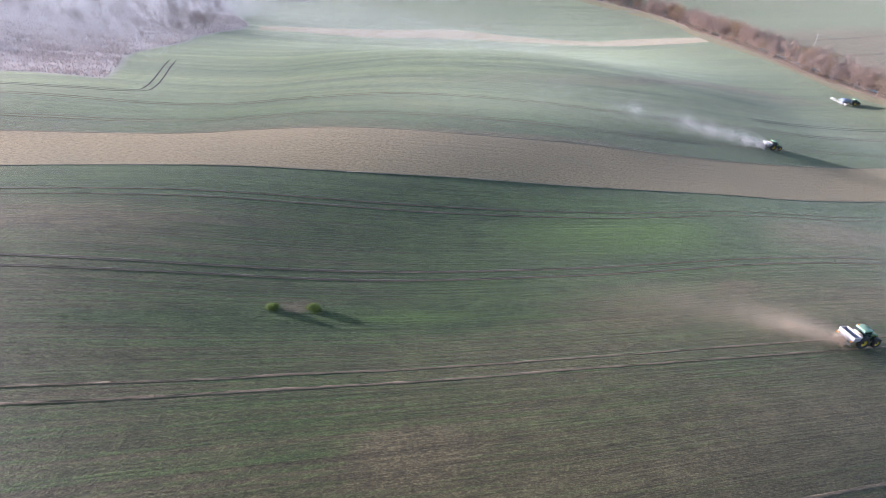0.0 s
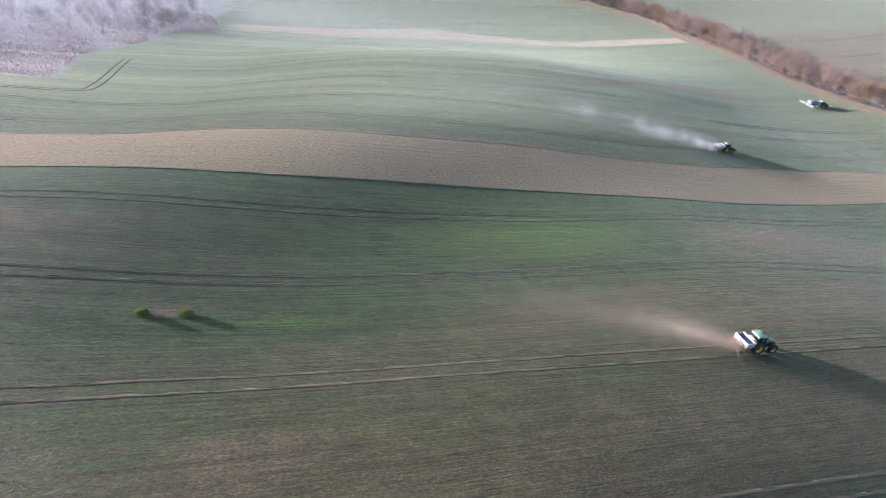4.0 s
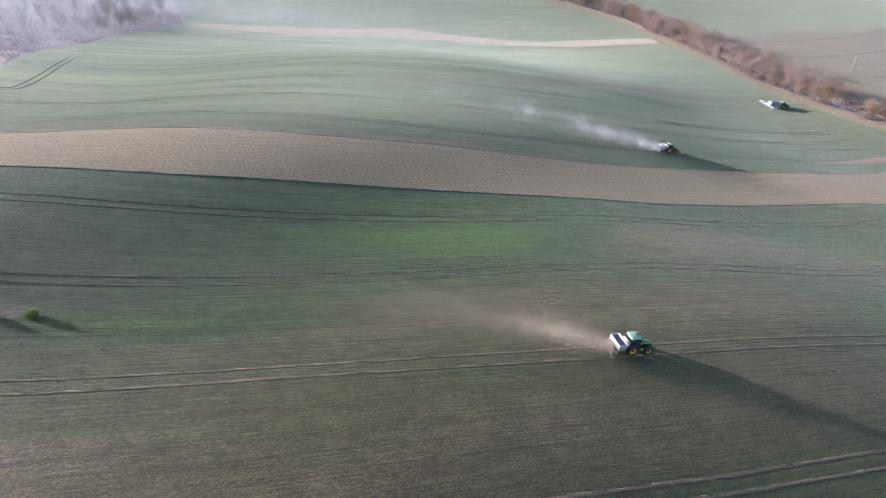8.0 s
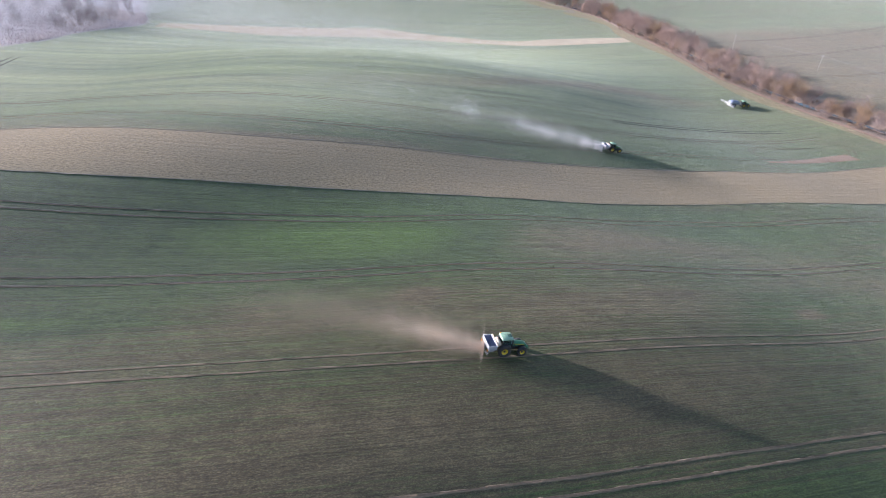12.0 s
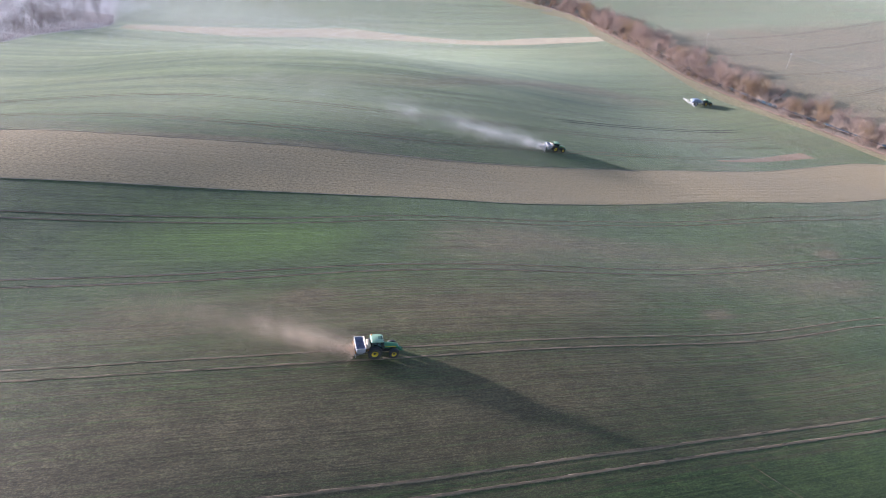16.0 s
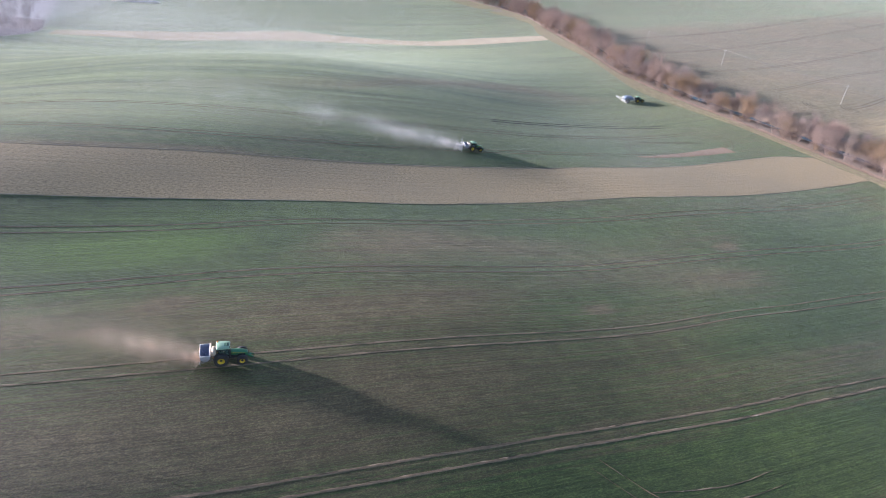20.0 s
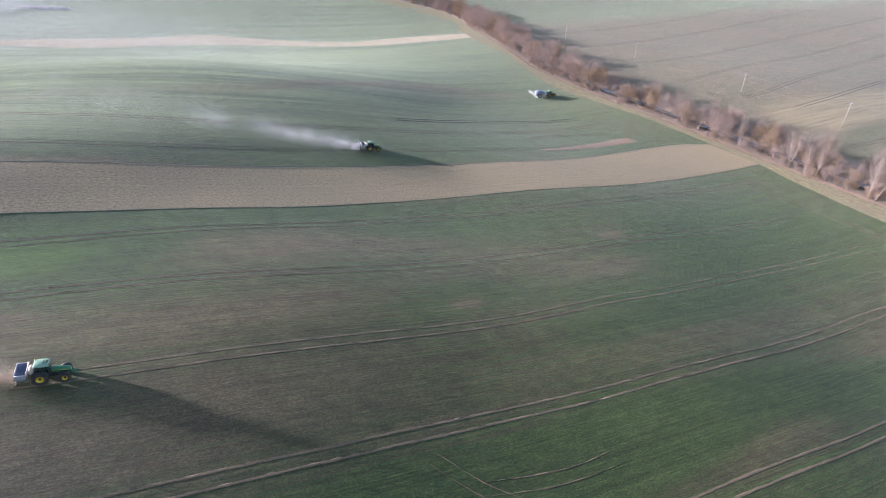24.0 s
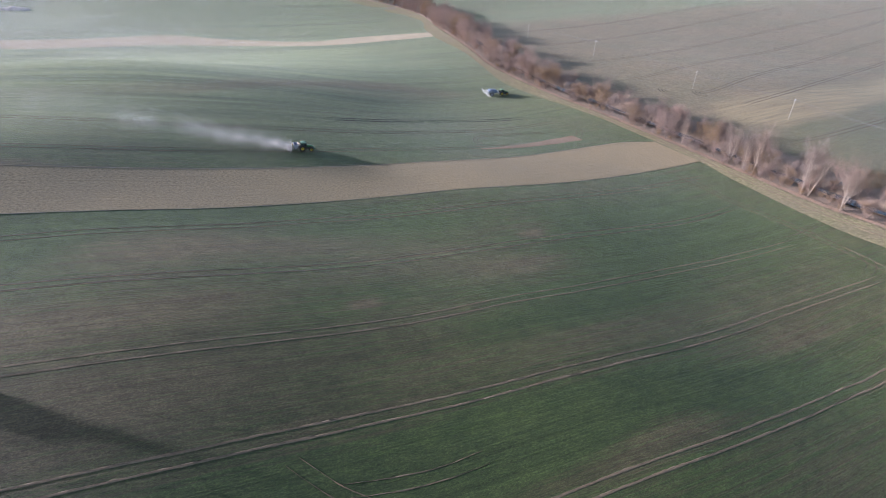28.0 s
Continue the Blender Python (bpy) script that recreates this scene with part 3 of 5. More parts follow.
for i, (k, w, mats) in enumerate(((TRAM_A, 0.40, (RUT, RUT_BROWN)), (TRAM_B, 0.40, (RUT, RUT_BROWN)), (TRAM_1, 0.34, (RUT, RUT_BROWN)), (TRAM_2, 0.5, (RUT, RUT_SHADE)), (TRAM_3, 0.42, (RUT, RUT_SHADE)), (TRAM_5, 0.42, (RUT, RUT_SHADE)), (TRAM_6, 0.45, (RUT_BROWN, RUT_SHADE)), (TRAM_7, 0.6, (RUT_SHADE, RUT_DARK)), (TURN_TRACK, 0.45, (RUT_SHADE, RUT_DARK)))):
    for s in (-0.98, 0.98):
        ribbon("wheel_rut", offset(curve(k, 0.8), s), w, mats, "brown wheel rut with shaded hollow and lit shoulder painted in, pressed through the crop", seed=10 * i + int(s > 0))
ribbon("stubble_edge", curve(STRIP_NEAR, 1.0), 0.34, (PALE_STRAW, STRAW_SWATH), "line of pale straw along the edge of the stubble", "field edge", 99, 0.05, 0.03)
ribbon("stubble_edge", curve(STRIP_FAR, 1.0), 0.42, (PALE_STRAW, STRAW_SWATH), "line of pale straw along the edge of the stubble", "field edge", 98, 0.05, 0.03)


# ---- helpers for things ----
def thing(name, label, category, group="", m=None):
    e = new(name)
    e.empty_display_size = 0.2
    if m is not None:
        e.matrix_world = m
    return tagged(e, label, category, group)


def part(name, bm, mat, parent, label="", smooth=False, at=None):
    """Links a bmesh as one mesh object under a thing or a part."""
    me = bpy.data.meshes.new(name)
    if smooth:
        for f in bm.faces:
            f.smooth = True
    bm.to_mesh(me)
    bm.free()
    me.materials.append(mat)
    ob = new(name, me)
    ob.parent = parent
    if at is not None:
        ob.matrix_basis = at
    if label:
        ob["label"] = label
    return ob


def bevel(bm, w, segs=1):
    if w > 0:
        bmesh.ops.bevel(bm, geom=list(bm.edges), offset=w, segments=segs, affect="EDGES", clamp_overlap=True)
    return bm


def box(sx, sy, sz, c=(0, 0, 0), w=0.02, bm=None, m=None):
    b = bmesh.new()
    bmesh.ops.create_cube(b, size=1.0)
    bmesh.ops.scale(b, vec=(sx, sy, sz), verts=b.verts)
    bevel(b, w)
    if m is not None:
        bmesh.ops.transform(b, matrix=m, verts=b.verts)
    bmesh.ops.translate(b, vec=c, verts=b.verts)
    return merge(bm, b)


def merge(bm, b):
    if bm is None:
        return b
    me = bpy.data.meshes.new("tmp")
    b.to_mesh(me)
    b.free()
    bm.from_mesh(me)
    bpy.data.meshes.remove(me)
    return bm


def prism(profile, y0, y1, w=0.03, bm=None, taper=1.0):
    """A side outline (x, z) given thickness from y0 to y1."""
    b = bmesh.new()
    v0 = [b.verts.new((x, y0, z)) for x, z in profile]
    v1 = [b.verts.new((x, y1, z)) for x, z in profile]
    b.faces.new(v0)
    b.faces.new(v1[::-1])
    n = len(profile)
    for i in range(n):
        b.faces.new((v0[i], v1[i], v1[(i + 1) % n], v0[(i + 1) % n]))
    bmesh.ops.recalc_face_normals(b, faces=b.faces)
    bevel(b, w)
    return merge(bm, b)


def lathe(profile, segs=28, bm=None, c=(0, 0, 0), caps=False):
    """A round body about the y axis from (radius, y) pairs."""
    b = bmesh.new()
    rings = []
    for r, y in profile:
        rings.append([b.verts.new((c[0] + r * math.cos(2 * math.pi * i / segs), c[1] + y, c[2] + r * math.sin(2 * math.pi * i / segs))) for i in range(segs)])
    for p, q in zip(rings, rings[1:]):
        for i in range(segs):
            b.faces.new((p[i], p[(i + 1) % segs], q[(i + 1) % segs], q[i]))
    if caps:
        b.faces.new(rings[0])
        b.faces.new(rings[-1])
    bmesh.ops.recalc_face_normals(b, faces=b.faces)
    return merge(bm, b)


def rod(p, q, r, bm=None, segs=8, r2=None):
    """A round bar from p to q."""
    p, q = Vector(p), Vector(q)
    b = bmesh.new()
    bmesh.ops.create_cone(b, cap_ends=True, segments=segs, radius1=r, radius2=r if r2 is None else r2, depth=(q - p).length)
    b.transform(Matrix.Translation((p + q) / 2) @ (q - p).to_track_quat("Z", "Y").to_matrix().to_4x4())
    return merge(bm, b)


def on_ground(x, y, yaw, lift=0.0):
    """A pose on the slope at x, y: x axis along the heading, z off the ground."""
    e = 1.2
    n = Vector((ground_z(x - e, y) - ground_z(x + e, y), ground_z(x, y - e) - ground_z(x, y + e), 2 * e)).normalized()
    f = Vector((math.cos(radians(yaw)), math.sin(radians(yaw)), 0))
    f = (f - n * f.dot(n)).normalized()
    s = n.cross(f)
    m = Matrix((f, s, n)).transposed().to_4x4()
    m.translation = Vector((x, y, ground_z(x, y) + lift))
    return m


# paints
GREEN_PAINT = plain("green_enamel", (0.03, 0.20, 0.085), 0.28, 0.5, wear=0.25)
YELLOW_PAINT = plain("yellow_enamel", (0.75, 0.52, 0.02), 0.4, 0.45, wear=0.2)
TYRE = plain("tyre_rubber", (0.055, 0.05, 0.046), 0.85, 0.25, wear=0.3, size=2.0)
BLACK = plain("black_plastic", (0.035, 0.036, 0.038), 0.5, 0.4)
STEEL = plain("grey_steel", (0.23, 0.23, 0.24), 0.45, 0.5, 0.6)
WHITE = plain("white_enamel", (0.66, 0.66, 0.64), 0.35, 0.4, wear=0.2)
HOPPER_BLUE = plain("slate_blue_enamel", (0.34, 0.36, 0.46), 0.45, 0.4, wear=0.2)
CREAM = plain("cream_tarpaulin", (0.62, 0.50, 0.38), 0.75, 0.2)
TANK_BLUE = plain("blue_grey_polythene", (0.17, 0.22, 0.31), 0.4, 0.4, wear=0.15)
PALE_GREY = plain("pale_grey_enamel", (0.42, 0.42, 0.46), 0.4, 0.4, wear=0.2)
# roof green lightened in its colour for the sky reflected on top
ROOF_GREEN = plain("sky_paled_green", (0.28, 0.44, 0.30), 0.25, 0.5, wear=0.15)
LAMP = plain("lamp_lens", (0.8, 0.8, 0.75), 0.1, 0.6, wear=0.0)
ORANGE = plain("amber_lens", (0.8, 0.28, 0.02), 0.2, 0.5, wear=0.0)
CONCRETE = plain("pale_concrete", (0.36, 0.35, 0.32), 0.9, 0.2, wear=0.2, size=1.5)
PORCELAIN = plain("white_porcelain", (0.8, 0.8, 0.78), 0.15, 0.5, wear=0.0)


def glass_material():
    m = Mat("tinted_cab_glass", 0.04, 0.5)
    m.b.inputs["Base Color"].default_value = (0.30, 0.42, 0.38, 1)
    m.b.inputs["Transmission Weight"].default_value = 0.85
    m.b.inputs["IOR"].default_value = 1.15
    return m.m


GLASS = glass_material()


def tyre_mesh(r, rim, w, lugs):
    bm = lathe(((rim, -w * 0.42), (rim + 0.03, -w * 0.47), ((rim + r) / 2, -w * 0.52), (r - 0.10, -w * 0.5), (r - 0.045, -w * 0.43), (r - 0.04, 0), (r - 0.045, w * 0.43), (r - 0.10, w * 0.5), ((rim + r) / 2, w * 0.52), (rim + 0.03, w * 0.47), (rim, w * 0.42), (rim, -w * 0.42)), 40)
    for i in range(lugs):
        for s in (-1, 1):
            a = 2 * math.pi * (i + (0.5 if s > 0 else 0)) / lugs
            m = Matrix.Rotation(-a, 4, "Y") @ Matrix.Translation((r - 0.02, s * w * 0.24, 0)) @ Matrix.Rotation(radians(s * 38), 4, "X")
            b = bmesh.new()
            bmesh.ops.create_cube(b, size=1.0)
            bmesh.ops.scale(b, vec=(0.05, w * 0.56, 0.055), verts=b.verts)
            b.transform(m)
            merge(bm, b)
    return bm


def add_wheel(parent, x, y, r, rim, w, lugs, paint=YELLOW_PAINT):
    s = 1 if y > 0 else -1
    wheel = new("wheel")
    wheel.parent = parent
    wheel.empty_display_size = 0.1
    wheel.matrix_basis = Matrix.Translation((x, y, r - 0.03))
    part("tyre", tyre_mesh(r, rim, w, lugs), TYRE, wheel, "black ribbed farm tyre", True)
    part("rim", lathe(((0.10, s * w * 0.08), (0.19, s * w * 0.06), (rim * 0.62, s * w * 0.20), (rim * 0.80, s * w * 0.16), (rim * 0.86, s * w * 0.34), (rim + 0.01, s * w * 0.43), (rim + 0.01, s * w * 0.30), (rim + 0.01, -s * w * 0.40), (rim * 0.9, -s * w * 0.40), (rim * 0.5, 0.0)), 32), paint, wheel, "yellow steel rim" if paint is YELLOW_PAINT else "pale grey steel rim", True)
    hub = lathe(((0.001, s * w * 0.32), (0.12, s * w * 0.30), (0.16, s * w * 0.2), (0.17, s * w * 0.02)), 16)
    for i in range(8):
        a = 2 * math.pi * i / 8
        rod((0.24 * math.cos(a), s * w * 0.06, 0.24 * math.sin(a)), (0.24 * math.cos(a), s * w * 0.16, 0.24 * math.sin(a)), 0.028, hub, 6)
    part("hub", hub, BLACK, wheel, "dark wheel hub with bolts", True)


def fender(r, w, y, a0, a1, parent, mat, x, z, thick=0.035):
    """A mudguard bent round a wheel."""
    b = bmesh.new()
    n = 12
    rows = []
    for i in range(n + 1):
        a = radians(a0 + (a1 - a0) * i / n)
        rows.append([b.verts.new((x + rr * math.cos(a), y + yy, z + rr * math.sin(a))) for rr, yy in ((r, -w / 2), (r, w / 2), (r + thick, w / 2 - 0.01), (r + thick, -w / 2 + 0.01))])
    for p, q in zip(rows, rows[1:]):
        for k in range(4):
            b.faces.new((p[k], p[(k + 1) % 4], q[(k + 1) % 4], q[k]))
    b.faces.new(rows[0])
    b.faces.new(rows[-1][::-1])
    bmesh.ops.recalc_face_normals(b, faces=b.faces)
    part("mudguard", b, mat, parent, smooth=True)


def pane(quad, parent):
    """A cab window of four corners, 12 mm thick."""
    b = bmesh.new()
    n = (Vector(quad[1]) - Vector(quad[0])).cross(Vector(quad[3]) - Vector(quad[0])).normalized() * 0.012
    lo = [b.verts.new(q) for q in quad]
    hi = [b.verts.new(Vector(q) + n) for q in quad]
    b.faces.new(lo)
    b.faces.new(hi)
    for i in range(4):
        b.faces.new((lo[i], lo[(i + 1) % 4], hi[(i + 1) % 4], hi[i]))
    bmesh.ops.recalc_face_normals(b, faces=b.faces)
    part("window_pane", b, GLASS, parent, "tinted cab window")


def build_tractor(m, label, group=""):
    t = thing("tractor", label, "tractor", group, m)
    wb = 2.85
    for y in (-0.98, 0.98):
        add_wheel(t, 0.0, y, 1.0, 0.50, 0.62, 20)
        add_wheel(t, wb, y * 0.97, 0.74, 0.38, 0.50, 18)
    part("chassis", prism(((-0.7, 0.75), (-0.55, 1.25), (0.7, 1.3), (1.2, 1.15), (3.3, 1.1), (3.45, 0.7), (1.0, 0.62), (-0.3, 0.55)), -0.30, 0.30, 0.04), BLACK, t, "dark cast chassis and gearbox")
    part("rear_axle", rod((0, -0.9, 0.97), (0, 0.9, 0.97), 0.15), BLACK, t, smooth=True)
    part("front_axle", rod((wb, -0.9, 0.71), (wb, 0.9, 0.71), 0.10), BLACK, t, smooth=True)
    part("bonnet", prism(((1.15, 1.30), (1.18, 1.98), (1.6, 1.98), (2.6, 1.88), (3.35, 1.72), (3.62, 1.52), (3.66, 1.05), (3.3, 1.02), (1.9, 1.22)), -0.39, 0.39, 0.10), GREEN_PAINT, t, "glossy green engine bonnet", True)
    for y in (-0.395, 0.395):
        s = 1 if y > 0 else -1
        part("bonnet_stripe", box(1.9, 0.014, 0.06, (2.3, y + 0.004 * s, 1.62), 0.004, m=Matrix.Rotation(radians(6), 4, "Y")), YELLOW_PAINT, t, "yellow stripe along the bonnet")
        part("side_grille", box(0.95, 0.016, 0.34, (2.75, y + 0.002 * s, 1.30), 0.005), BLACK, t, "black mesh side grille")
        part("headlamp", box(0.05, 0.20, 0.12, (3.62, y * 0.5, 1.45), 0.02), LAMP, t, "clear headlamp")
    part("front_grille", box(0.04, 0.62, 0.30, (3.67, 0, 1.22), 0.015), BLACK, t, "black front grille")
    link = box(0.55, 0.55, 0.28, (3.85, 0, 0.85), 0.05)
    for y in (-0.3, 0.3):
        box(0.6, 0.09, 0.12, (4.2, y, 0.72), 0.02, link)
        rod((3.8, y, 1.05), (4.25, y, 0.78), 0.04, link)
    part("front_linkage", link, GREEN_PAINT, t, "green front linkage arms")
    # cab
    frame_bm = box(1.55, 1.55, 0.14, (0.38, 0, 1.42), 0.03)
    for x0, x1, y in ((1.12, 0.98, 0.74), (0.30, 0.28, 0.80), (-0.42, -0.36, 0.76)):
        for s in (-1, 1):
            rod((x0, s * y, 1.45), (x1, s * (y - 0.06), 2.72), 0.045, frame_bm)
    part("cab_frame", frame_bm, BLACK, t, "black cab pillars")
    part("cab_roof", prism(((-0.62, 2.70), (-0.66, 2.84), (-0.50, 2.98), (0.2, 3.04), (0.95, 3.0), (1.24, 2.88), (1.22, 2.72)), -0.84, 0.84, 0.09), ROOF_GREEN, t, "green cab roof, paled for the sky's reflection", True)
    part("roof_hatch", box(0.62, 0.72, 0.05, (0.75, 0, 3.03), 0.02), GLASS, t, "tinted roof hatch")
    pane(((1.10, -0.70, 1.50), (1.10, 0.70, 1.50), (0.98, 0.64, 2.70), (0.98, -0.64, 2.70)), t)
    pane(((-0.42, -0.70, 1.50), (-0.42, 0.70, 1.50), (-0.37, 0.66, 2.70), (-0.37, -0.66, 2.70)), t)
    for s in (-1, 1):
        pane(((0.34, s * 0.79, 1.50), (1.06, s * 0.74, 1.50), (0.96, s * 0.68, 2.70), (0.32, s * 0.74, 2.70)), t)
        pane(((-0.36, s * 0.76, 1.62), (0.26, s * 0.79, 1.62), (0.26, s * 0.74, 2.70), (-0.34, s * 0.70, 2.70)), t)
        part("door_handle", box(0.14, 0.03, 0.05, (0.42, s * 0.815, 1.62), 0.01), BLACK, t)
        fender(1.08, 0.66, s * 1.0, 20, 165, t, BLACK, 0.0, 0.97)
        fender(0.80, 0.48, s * 0.95, 35, 150, t, BLACK, wb, 0.71)
        arm = rod((1.05, s * 0.75, 2.35), (1.22, s * 1.22, 2.38), 0.02)
        part("mirror_arm", arm, BLACK, t)
        part("mirror", box(0.07, 0.24, 0.36, (1.24, s * 1.25, 2.22), 0.03), BLACK, t, "black wing mirror")
        part("work_light", box(0.08, 0.16, 0.11, (1.22, s * 0.55, 2.80), 0.02), LAMP, t, "clear work light")
        part("tail_lamp", box(0.05, 0.18, 0.10, (-0.98, s * 0.98, 1.55), 0.015), ORANGE, t, "amber tail lamp")
    part("beacon", rod((-0.45, 0.62, 3.0), (-0.45, 0.62, 3.17), 0.07, None, 10), ORANGE, t, "amber beacon", True)
    part("seat", prism(((-0.15, 1.5), (0.35, 1.5), (0.35, 1.72), (0.02, 1.74), (-0.08, 2.35), (-0.24, 2.35)), -0.26, 0.26, 0.05), BLACK, t, "black cab seat")
    ring = bmesh.new()
    for i in range(18):
        a, b2 = 2 * math.pi * i / 18, 2 * math.pi * (i + 1) / 18
        rod((0.72 + 0.18 * math.cos(a), 0.2 * math.sin(a), 2.0 + 0.07 * math.cos(a)), (0.72 + 0.18 * math.cos(b2), 0.2 * math.sin(b2), 2.0 + 0.07 * math.cos(b2)), 0.016, ring, 6)
    rod((1.0, 0, 1.5), (0.72, 0, 2.0), 0.035, ring)
    part("steering_wheel", ring, BLACK, t, smooth=True)
    stack = rod((1.22, -0.62, 1.25), (1.22, -0.62, 2.35), 0.09, None, 14)
    rod((1.22, -0.62, 2.35), (1.16, -0.62, 3.12), 0.055, stack, 12)
    part("exhaust", stack, BLACK, t, "black upright exhaust stack", True)
    part("fuel_tank", prism(((0.85, 0.62), (0.85, 1.2), (1.75, 1.2), (1.85, 1.0), (1.75, 0.62)), 0.32, 0.72, 0.06), BLACK, t, "black fuel tank")
    steps = box(0.42, 0.28, 0.04, (1.15, 0.88, 0.55), 0.01)
    box(0.42, 0.28, 0.04, (1.15, 0.86, 0.85), 0.01, steps)
    box(0.42, 0.28, 0.04, (1.15, 0.84, 1.15), 0.01, steps)
    box(0.04, 0.04, 0.75, (0.95, 0.95, 0.85), 0.01, steps)
    part("cab_steps", steps, BLACK, t)
    rear = bmesh.new()
    for s in (-1, 1):
        rod((-0.4, s * 0.35, 0.65), (-1.35, s * 0.45, 0.72), 0.05, rear)
        rod((-0.5, s * 0.3, 1.25), (-1.0, s * 0.42, 0.72), 0.03, rear)
    rod((-0.5, 0, 1.2), (-1.4, 0, 1.25), 0.04, rear)
    part("rear_linkage", rear, STEEL, t, "grey three-point linkage")
    return t


def build_spreader(m, label, group=""):
    """A mounted twin-disc fertiliser spreader; x is forward, its front at x = -1.35."""
    s = thing("fertiliser_spreader", label, "spreader", group, m)
    x0, x1, hw = -2.75, -1.45, 1.36
    outer = bmesh.new()
    ring = ((x0, -hw), (x1, -hw), (x1, hw), (x0, hw))
    levels = ((1.0, 2.2), (1.0, 1.65), (0.42, 0.95))
    inset = 0.05
    shells = []
    for off in (0.0, inset):
        rows = []
        for k, z in levels:
            cx = (x0 + x1) / 2
            rows.append([outer.verts.new((cx + (x - cx) * k - math.copysign(off, x - cx), (y) * (k * 0.5 + 0.5) - math.copysign(off, y), z + (off if k < 1 else 0))) for x, y in ring])
        for p, q in zip(rows, rows[1:]):
            for i in range(4):
                f = outer.faces.new((p[i], p[(i + 1) % 4], q[(i + 1) % 4], q[i]))
                f.material_index = 0 if off == 0 else 1
        f = outer.faces.new(rows[-1])
        f.material_index = 0 if off == 0 else 1
        shells.append(rows[0])
    for i in range(4):
        outer.faces.new((shells[0][i], shells[0][(i + 1) % 4], shells[1][(i + 1) % 4], shells[1][i]))
    bmesh.ops.recalc_face_normals(outer, faces=outer.faces)
    hopper = part("hopper", outer, PALE_GREY, s, "pale grey hopper with slate-blue inside")
    hopper.data.materials.append(HOPPER_BLUE)
    rim = bmesh.new()
    for i in range(4):
        a, b2 = ring[i], ring[(i + 1) % 4]
        rod((*a, 2.21), (*b2, 2.21), 0.055, rim)
    part("rim_rail", rim, WHITE, s, "white rim rail", True)
    part("inner_ridge", prism(((x0 + 0.45, 1.2), ((x0 + x1) / 2, 1.75), (x1 - 0.45, 1.2)), -0.12, 0.12, 0.02), HOPPER_BLUE, s)
    grid_bm = bmesh.new()
    for i in range(9):
        y = -1.2 + 2.4 * i / 8
        rod((x0 + 0.08, y, 1.72), (x1 - 0.08, y, 1.72), 0.012, grid_bm, 5)
    part("sieve", grid_bm, STEEL, s, "steel sieve bars inside the hopper")
    roll = rod((x1 + 0.10, -1.34, 2.26), (x1 + 0.10, 1.34, 2.26), 0.11, None, 12)
    part("rolled_cover", roll, CREAM, s, "cream rolled-up tarpaulin cover", True)
    bag = lathe(((0.02, -0.78), (0.26, -0.74), (0.37, -0.4), (0.38, 0.4), (0.27, 0.74), (0.02, 0.78)), 16, None, (-0.98, -0.15, 2.1))
    part("folded_cover", bag, CREAM, s, "cream folded cover bundle", True)
    fr = bmesh.new()
    for y in (-0.55, 0.55):
        rod((-1.38, y, 0.5), (-1.38, y, 1.5), 0.05, fr)
        rod((-1.38, y, 0.55), (-2.7, y, 0.55), 0.04, fr)
        rod((-2.65, y, 0.55), (-2.5, y, 1.3), 0.035, fr)
    rod((-1.38, -0.6, 0.8), (-1.38, 0.6, 0.8), 0.045, fr)
    rod((-1.38, -0.6, 1.45), (-1.38, 0.6, 1.45), 0.045, fr)
    part("mounting_frame", fr, STEEL, s, "grey steel mounting frame")
    for y in (-0.55, 0.55):
        d = bmesh.new()
        bmesh.ops.create_cone(d, cap_ends=True, segments=20, radius1=0.36, radius2=0.36, depth=0.03, matrix=Matrix.Translation((-2.45, y, 0.62)))
        for k in range(2):
            box(0.62, 0.05, 0.07, (-2.45, y, 0.67), 0.01, d, Matrix.Rotation(radians(35 + 90 * k), 4, "Z"))
        part("spinning_disc", d, STEEL, s, "steel spreading disc with vanes")
        part("warning_board", box(0.02, 0.28, 0.28, (-2.88, y * 2.2, 1.45), 0.005), ORANGE, s, "amber warning board")
    guard = bmesh.new()
    for z in (0.75, 1.0):
        rod((-2.75, -1.4, z), (-3.0, 0, z), 0.03, guard)
        rod((-3.0, 0, z), (-2.75, 1.4, z), 0.03, guard)
    part("disc_guard", guard, WHITE, s)
    return s


